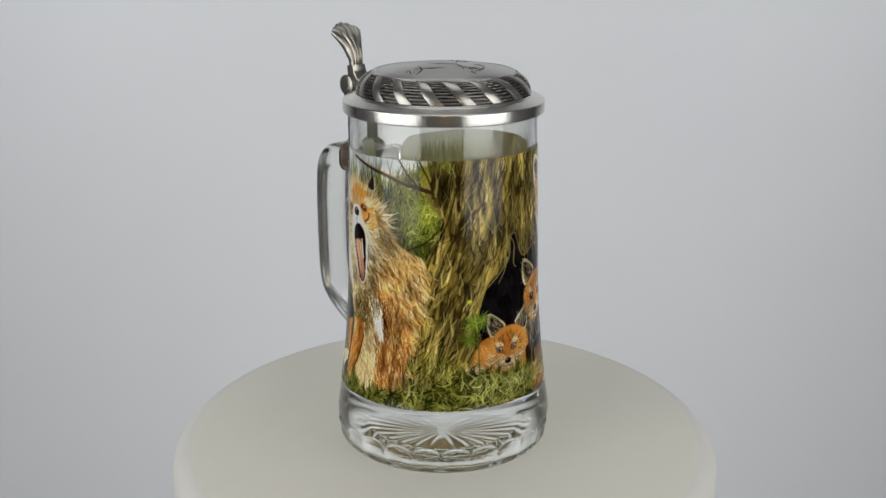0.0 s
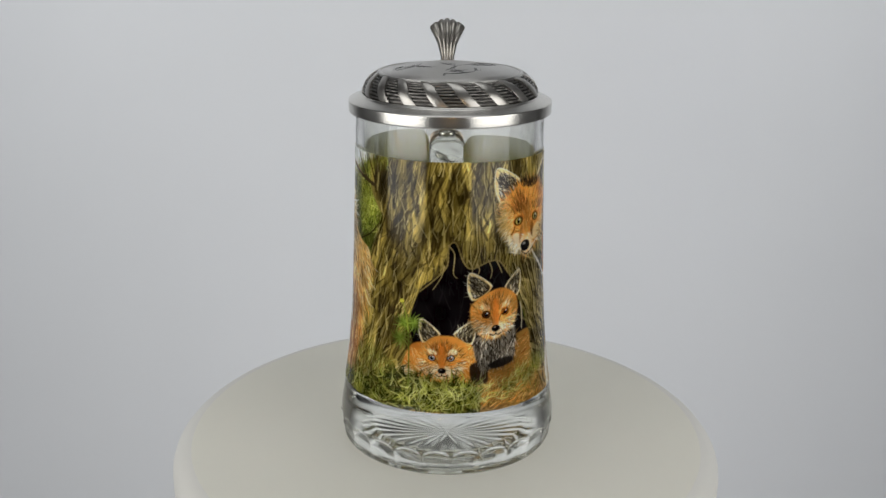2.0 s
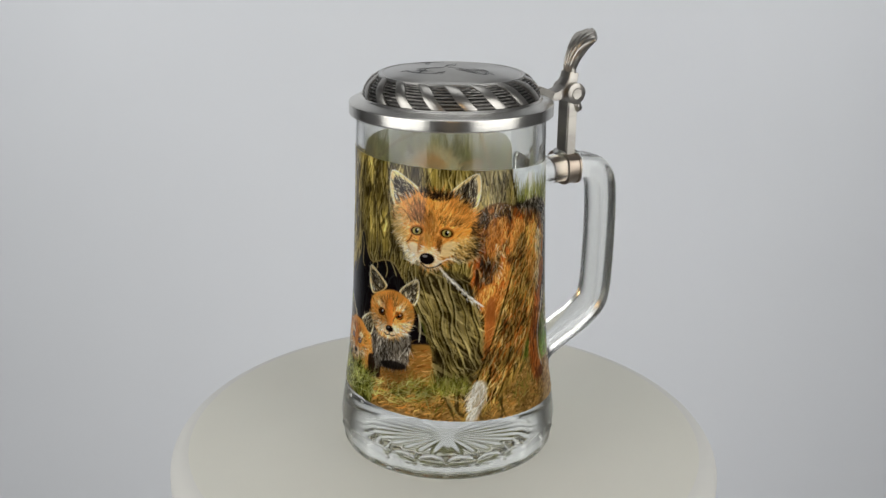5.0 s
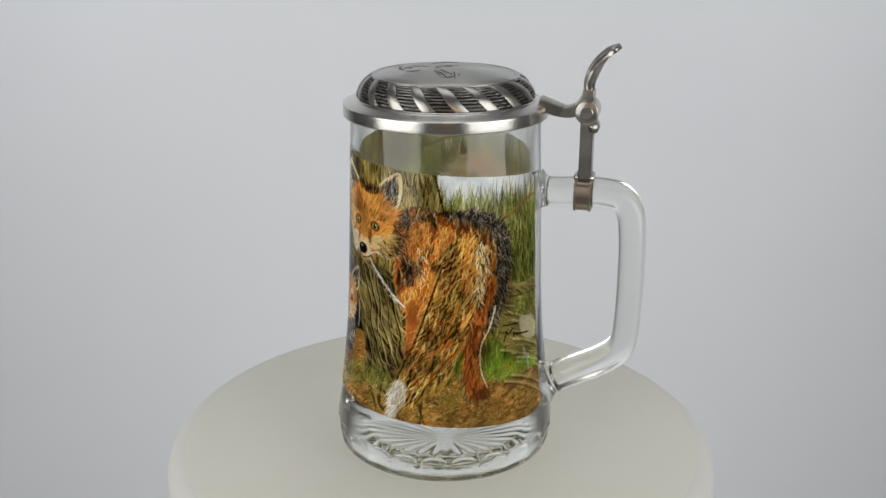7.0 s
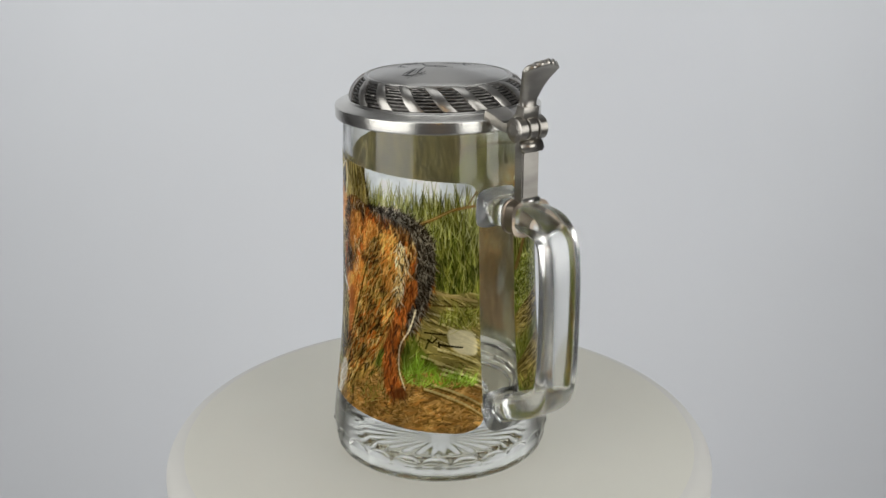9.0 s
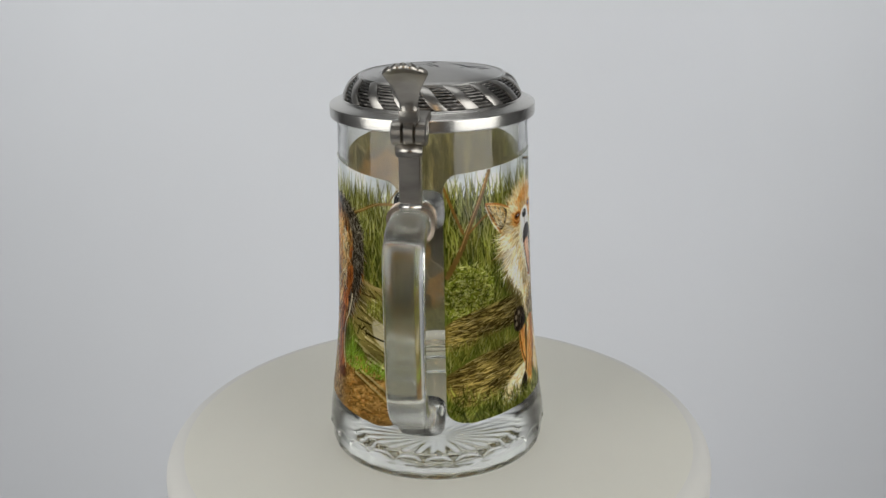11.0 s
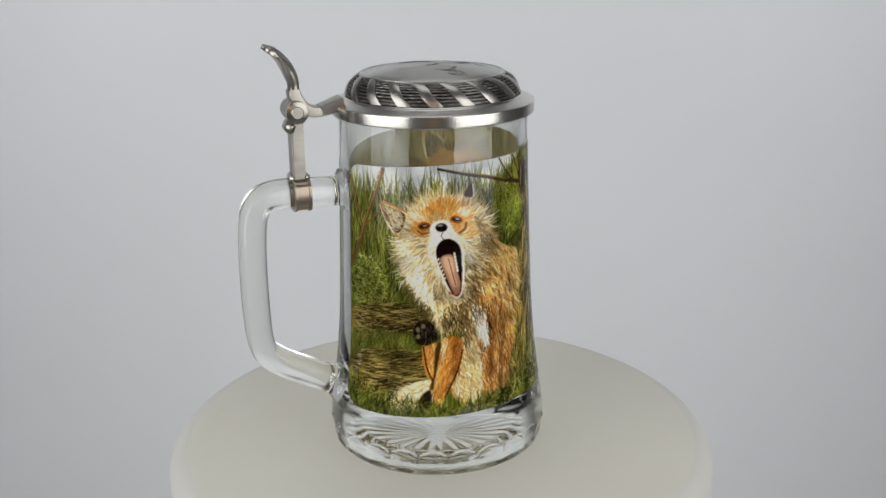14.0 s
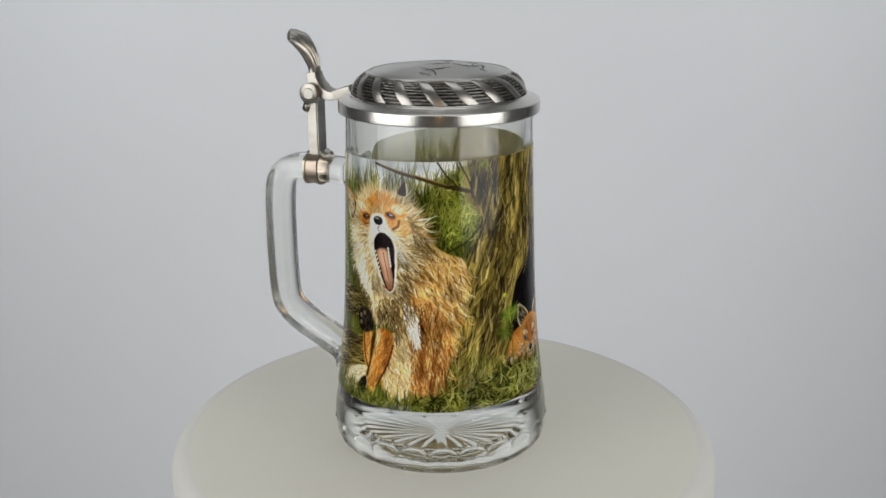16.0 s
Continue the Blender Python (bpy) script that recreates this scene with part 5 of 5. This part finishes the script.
    fill([(38.4, 55.4), (40.7, 58.0), (39.1, 47.9), (37.2, 39.0), (36.1, 38.9), (37.7, 45.3)], (58, 50, 28), 0.9, 2)
    line([(33.8, 56.2), (35.1, 47.6), (37.2, 42.2)], 0.8, (60, 38, 20), 0.8)
    line([(49.0, 54.3), (46.6, 45.6), (42.9, 37.5), (41.6, 34.3)], 0.9, (70, 44, 22), 0.75)
    line([(40.5, 58.0), (38.1, 46.6), (37.2, 38.4)], 0.6, (86, 50, 24), 0.7)
    hair([(47.9, 74.3), (56.2, 76.2), (58.6, 70.9), (54.8, 63.9), (50.0, 56.7), (47.7, 64.3)], 110, 4.5, 0.5, [(112, 90, 54), (84, 66, 38), (136, 110, 66)], -75, 18, 0.7)
    hair([(50.0, 97.4), (54.0, 92.3), (56.3, 81.1), (52.6, 74.0), (50.3, 81.6)], 110, 4.5, 0.5, [(122, 98, 60), (92, 74, 44), (150, 124, 78)], -55, 18, 0.7)
    hair([(26.0, 85.2), (32.4, 77.4), (38.5, 71.6), (36.0, 69.0), (28.6, 76.9)], 70, 4, 0.5, [(96, 84, 48), (70, 62, 34)], 230, 20, 0.7)
    # ears
    ear((16.0, 114.3), (27.6, 110.9), (23.3, 101.7), 1)
    line([(16.0, 114.3), (18.9, 108.5), (23.6, 101.5)], 0.8, (150, 92, 40), 0.85)
    line([(16.0, 114.6), (22.0, 113.6), (27.9, 111.2)], 0.9, (168, 100, 44), 0.85)
    fill([(50.8, 117.4), (52.3, 120.5), (54.2, 122.1), (54.6, 117.1)], (58, 42, 30), 1, 1, 1)
    line([(54.6, 121.6), (54.9, 119.1), (54.9, 116.7)], 0.6, (236, 228, 206), 0.9)
    hair([(18.9, 112.2), (24.9, 111.2), (26.2, 107.2), (23.6, 103.0), (20.4, 107.6)], 60, 3, 0.4, OCHRE + CREAMS, 120, 18, 0.85)
    # forehead
    brow = [(32.1, 107.2), (35.3, 112.8), (41.4, 115.4), (47.2, 114.8), (50.7, 111.7), (51.9, 106.9), (48.3, 102.3), (44.8, 107.7), (41.3, 108.3), (37.7, 107.0), (34.6, 102.0), (31.4, 102.9)]
    fill(brow, (210, 134, 56), 0.7, 5)
    hair(brow, 320, 3.6, 0.5, RUST + [(226, 150, 70)], (mx, mz - 4), 16, 0.85)
    hair([(42.5, 114.2), (50.8, 112.9), (55.4, 105.5), (53.0, 100.9), (49.4, 103.4)], 110, 3.6, 0.5, OCHRE + RUST, (mx, mz), 16, 0.8)
    hair([(35.8, 108.5), (39.0, 110.2), (42.4, 110.6), (45.4, 109.6), (44.2, 107.6), (39.0, 107.2)], 46, 3.2, 0.45, CREAMS + OCHRE, 95, 25, 0.75)
    hair([(30.2, 109.6), (33.8, 110.6), (36.0, 108.6), (32.0, 107.6)], 34, 2.6, 0.4, CREAMS, 130, 20, 0.8)
    hair([(47.4, 111.6), (51.0, 112.0), (52.6, 108.6), (49.6, 109.8)], 30, 2.6, 0.4, CREAMS, 50, 20, 0.8)
    for cx, cz, tilt in ((34.7, 106.0, 8), (47.6, 108.3, -14)):
        spot(cx, cz, 2.6, 1.5, (126, 66, 28), tilt, 0.85)
        spot(cx, cz, 1.9, 0.7, (34, 26, 22), tilt)
        spot(cx + 0.3, cz + 0.15, 0.9, 0.25, (176, 180, 176), tilt)
    line([(32.2, 104.0), (34.2, 102.9), (36.4, 103.5)], 0.8, (140, 74, 30), 0.8)
    line([(48.8, 102.9), (50.9, 104.3), (51.6, 106.7)], 1.2, (120, 72, 36), 0.7)
    hair([(28.3, 112.2), (36.6, 117.3), (44.9, 118.3), (39.0, 115.9), (32.8, 111.4)], 70, 3.4, 0.45, CREAMS + OCHRE, 110, 22, 0.8)
    hair([(55.5, 109.0), (62.9, 99.9), (65.4, 91.0), (60.2, 94.1), (56.6, 101.8)], 80, 4.6, 0.45, [(122, 98, 58), (96, 76, 44), (150, 122, 74)], -50, 16, 0.65)
    # muzzle and open mouth
    muzzle = [(37.4, 105.8), (39.5, 108.0), (43.6, 108.3), (45.9, 104.7), (48.2, 101.1), (50.5, 96.2), (50.7, 88.9), (50.1, 81.6), (48.9, 77.0), (46.3, 76.5), (43.9, 79.3), (41.2, 85.4), (39.3, 91.4), (38.8, 97.4), (37.0, 101.5)]
    fill(muzzle, (236, 230, 216), 0.97, 2)
    hair([(37.0, 103.3), (38.8, 101.0), (38.7, 92.6), (41.0, 84.1), (38.7, 88.9), (36.4, 97.3)], 70, 2.6, 0.4, WHITES + CREAMS, 240, 22, 0.85)
    hair([(45.9, 103.5), (50.6, 99.8), (54.1, 94.8), (51.5, 84.0), (50.7, 92.5)], 80, 3, 0.4, WHITES + CREAMS, -40, 22, 0.85)
    mouth = [(39.2, 96.2), (40.9, 99.7), (44.1, 100.9), (47.3, 99.3), (49.1, 96.2), (49.5, 90.2), (49.4, 84.1), (48.6, 78.2), (46.3, 77.3), (44.2, 80.5), (41.9, 86.0), (39.9, 91.4)]
    hair(muzzle, 60, 3.0, 0.4, CREAMS + [(190, 170, 130), (206, 140, 70)], -95, 25, 0.6)
    line(mouth + mouth[:1], 1.3, (238, 230, 214), 0.8)
    fill(mouth, (30, 20, 20), 1, 1)
    fill([(40.8, 92.6), (43.5, 94.5), (46.0, 93.7), (47.1, 89.0), (48.7, 82.9), (48.4, 78.6), (46.5, 77.8), (44.5, 81.5), (42.7, 86.6)], (172, 128, 100), 1, 2)
    fill([(42.0, 92.7), (44.0, 93.7), (45.5, 92.7), (46.4, 86.6), (47.3, 81.7), (45.6, 81.7), (43.8, 86.6)], (206, 166, 138), 0.8, 2)
    line([(44.1, 92.7), (45.3, 87.8), (46.8, 81.7)], 0.5, (112, 70, 56), 0.8)
    for k in range(6):
        t = k / 5
        xa, za = 46.5, 94.5
        xb, zb = 47.6, 87.8
        spot(xa + (xb - xa) * t, za + (zb - za) * t, 0.45, 0.75, (226, 216, 190), 10)
        xa, za = 40.1, 92.6
        xb, zb = 42.6, 84.8
        spot(xa + (xb - xa) * t, za + (zb - za) * t, 0.35, 0.6, (210, 198, 170), -20)
    line([(44.2, 78.8), (46.3, 77.8), (48.4, 78.5)], 0.7, (190, 110, 70), 0.9)
    line([(42.4, 100.5), (41.4, 102.1), (42.2, 103.5)], 0.4, (60, 46, 40), 0.8)
    nx, nz = 41.5, 105.4
    spot(nx, nz, 2.4, 1.8, (26, 23, 24))
    spot(nx - 0.5, nz + 0.9, 1.1, 0.45, (128, 126, 124))
    spot(nx - 1.0, nz - 0.4, 0.45, 0.35, (8, 7, 7))
    spot(nx + 1.0, nz - 0.4, 0.45, 0.35, (8, 7, 7))


def foreground():
    """Grass that overlaps the animals' feet."""
    low = [(-3, 21), (20, 21), (60, 21), (92, 21), (90, 34), (70, 32.5), (40, 32), (20, 34), (-3, 38)]
    hair(low, 420, 5.0, 0.6, GREENS + LIGHTG[2:], 84, 26, 0.9)
    hair(low, 160, 5, 0.6, DEEP, 86, 26, 0.75)
    hair([(68, 30), (92, 30), (92, 46), (80, 50), (70, 44)], 130, 7, 0.6, GREENS + LIGHTG[:1], 70, 28, 0.85)
    tuft = [(57.3, 30.7), (76.4, 36.0), (91.6, 42.6), (101.1, 42.7), (111.3, 40.5), (121.7, 40.8), (126.6, 37.4), (126.2, 27.9), (111.3, 28.6), (91.1, 28.0), (65.9, 25.2)]
    fill(tuft, (70, 74, 28), 0.8, 5)
    hair(tuft, 190, 5.5, 1.0, GREENS + DEEP, 90, 55, 0.85, 0.3)
    hair(tuft, 60, 6, 1.1, GREENS[:1] + LIGHTG[2:], 60, 42, 0.9, 0.3)
    hair(tuft, 50, 6, 1.1, GREENS[:1] + LIGHTG[2:], 130, 36, 0.9, 0.3)
    hair(tuft, 60, 6, 0.9, DEEP, 90, 60, 0.8)
    hair(tuft, 130, 6, 0.9, [(26, 30, 12), (40, 44, 18), (58, 50, 22)], 90, 60, 0.75, 0.3)
    hair(tuft, 60, 6, 0.8, [(118, 118, 50), (96, 100, 40), (150, 146, 78)], 85, 60, 0.9, 0.4)
    hair(tuft, 18, 6.5, 0.7, [(178, 178, 110), (164, 164, 92)], 80, 55, 0.9, 0.4)
    hair([(98.5, 35.1), (115.2, 39.2), (131.4, 39.6), (132.9, 32.3), (120.6, 29.4), (105.6, 27.6)], 90, 6, 0.4, LIGHTG, 60, 50, 0.85, 0.3)
    hair([(136.1, 39.0), (143.9, 42.1), (151.8, 43.1), (152.9, 36.8), (144.0, 33.3), (134.0, 32.5)], 90, 6, 0.45, GREENS + LIGHTG, 30, 30, 0.85, 0.3)
    hair([(154.1, 42.9), (165.2, 43.0), (166.4, 38.3), (155.2, 37.8)], 80, 5, 0.5, GREENS, 80, 30, 0.85)
    line([(100.0, 38.9), (99.7, 51.4), (99.3, 61.4)], 0.7, (92, 104, 38), 0.95)
    for x, z in ((97.1, 64.9), (95.5, 58.2), (101.3, 65.3)):
        fern(x, z)
    spot(96.2, 73.8, 1.0, 0.9, (196, 190, 70))
    line([(99.3, 61.4), (98.0, 68.7), (96.5, 73.3)], 0.5, (140, 150, 56), 0.95)


meadow()
ground()
trunk()
bough()
cubs()
vixen()
yawning_fox()
foreground()


def make_ink(name, rough, glow):
    m, tree, b = shader(name, (0.5, 0.5, 0.5), rough)
    at = tree.nodes.new("ShaderNodeVertexColor")
    at.layer_name = "ink"
    n = noise_tex(tree, 700.0, 3.0)
    mix = tree.nodes.new("ShaderNodeMixRGB")
    mix.blend_type = "MULTIPLY"
    mix.inputs[0].default_value = 0.35
    tree.links.new(at.outputs["Color"], mix.inputs[1])
    tree.links.new(ramp(tree, n.outputs[0], [(0.3, (0.75, 0.75, 0.75)), (0.65, (1, 1, 1))]), mix.inputs[2])
    tree.links.new(mix.outputs[0], b.inputs["Base Color"])
    b.inputs["Specular IOR Level"].default_value = 0.5
    # thin ink lets some light through
    through_light = tree.nodes.new("ShaderNodeBsdfTranslucent")
    blend = node(tree, "ShaderNodeMixShader", Fac=glow)
    pale = node(tree, "ShaderNodeGamma", Gamma=0.45)
    tree.links.new(mix.outputs[0], pale.inputs["Color"])
    tree.links.new(pale.outputs[0], through_light.inputs["Color"])
    tree.links.new(b.outputs[0], blend.inputs[1])
    tree.links.new(through_light.outputs[0], blend.inputs[2])
    tree.links.new(blend.outputs[0], tree.nodes["Material Output"].inputs["Surface"])
    return m


INK = make_ink("printing_ink", 0.11, 0.38)
BACK_INK = make_ink("ink_seen_from_behind", 0.3, 0.6)


def sheet_patch(name, cells, colours, lift, material, parent, label):
    """A piece of the printed sheet bent round the glass; cells: mask of quads."""
    kk, ii = np.nonzero(cells)
    corner = np.stack([kk * NX + ii, kk * NX + ii + 1, (kk + 1) * NX + ii + 1, (kk + 1) * NX + ii], 1)
    used, idx = np.unique(corner, return_inverse=True)
    idx = idx.reshape(corner.shape)
    ks, xs = used // NX, used % NX
    z = Z0 + ks / DOTS
    r = np.array([wall_radius(v) for v in (Z0 + np.arange(NZ) / DOTS)])[ks] + lift
    a = np.radians(150 + (X0 + xs / DOTS) / 0.7069)
    co = np.stack([r * np.cos(a), r * np.sin(a), z], 1) / 1000
    me = bpy.data.meshes.new(name)
    me.vertices.add(len(co))
    me.vertices.foreach_set("co", co.astype(np.float32).ravel())
    me.loops.add(idx.size)
    me.loops.foreach_set("vertex_index", idx.astype(np.int32).ravel())
    me.polygons.add(len(idx))
    me.polygons.foreach_set("loop_start", (np.arange(len(idx)) * 4).astype(np.int32))
    me.polygons.foreach_set("use_smooth", np.ones(len(idx), bool))
    me.update(calc_edges=True)
    layer = me.color_attributes.new("ink", "FLOAT_COLOR", "POINT")
    rgba = np.ones((len(co), 4), np.float32)
    rgba[:, :3] = colours.reshape(-1, 3)[used]
    layer.data.foreach_set("color", rgba.ravel())
    me.materials.append(material)
    ob = new(name, me)
    ob.parent = parent
    tagged(ob, label)
    return ob


def printed_picture():
    x = X0 + (np.arange(NX - 1) + 0.5) / DOTS
    z = (Z0 + (np.arange(NZ - 1) + 0.5) / DOTS)[:, None]
    edge = np.minimum(x - X0, X1 - x)
    sag = 4.9 * ((x - 100) / 115) ** 2
    top = Z1 - sag - np.where(edge < 6, 6 - np.sqrt(np.clip(36 - (6 - edge) ** 2, 0, 36)), 0)
    foot = 28.4 - sag + np.where(edge < 11, 7 * (1 - np.sqrt(np.clip(1 - ((11 - edge) / 11) ** 2, 0, 1))), 0)
    keep = (z < top) & (z > foot)
    rng = np.random.default_rng(5)
    cloud = np.kron(rng.random((NZ // 30 + 2, NX // 30 + 2)), np.ones((30, 30)))[:NZ, :NX]
    cloud = soften(cloud, 60)
    SHEET[:] *= (0.80 + 0.36 * (cloud - cloud.min()) / (cloud.max() - cloud.min()))[..., None].astype(np.float32)
    tone = SHEET / 255
    grey = tone.mean(2, keepdims=True)
    tone = grey + (tone - grey) * 0.92
    tone = np.clip(((tone - 0.42) * 1.22 + 0.42) * 1.10, 0, 1)
    ink = np.where(tone < 0.04045, tone / 12.92, ((tone + 0.055) / 1.055) ** 2.4).astype(np.float32)
    who = OWNER[:-1, :-1]
    base = sheet_patch("printed_picture", keep & (who == 0), ink, 0.25, INK, STEIN, "glossy colour print of a woodland scene")
    for k, name, label in ((1, "painted_fox", "pale fox yawning widely in the grass"), (2, "painted_fox", "fox cub lying in the grass"),
                           (3, "painted_fox", "fox cub sitting in a dark hollow"), (4, "painted_fox", "red vixen looking back over her shoulder"),
                           (5, "painted_tree", "slanting brown tree trunk with rough bark")):
        sheet_patch(name, keep & (who == k), ink, 0.25, INK, base, label)
    # reverse of the print, seen through the glass
    behind = (np.sqrt(ink) * 0.50 + np.array((0.29, 0.28, 0.17), np.float32)).astype(np.float32)
    sheet_patch("print_backing", keep, behind, 0.12, BACK_INK, STEIN, "olive reverse of the print seen through glass")


printed_picture()


# ---- the turning ----
def motions():
    lean = Vector((0.0025, 0.0127, 1)).normalized()
    ex = (Vector((1, 0, 0)) - lean * lean.x).normalized()
    frame_axes = Matrix((ex, lean.cross(ex), lean)).transposed().to_4x4()
    plate_rows, stein_rows = [], []
    for k in range(33):
        t = k * 0.5
        turn = pose(0, 0, 0, 0, 0, -(20.93 * t + 1.3))
        plate_rows.append((t, turn @ Matrix.Translation((0.0012, 0.00115, -0.00005)) @ frame_axes))
        stein_rows.append((t, turn @ Matrix.Translation((0.00035, 0.00245, -0.00006)) @ frame_axes))
    walk(DISC, plate_rows)
    walk(STEIN, stein_rows)


motions()
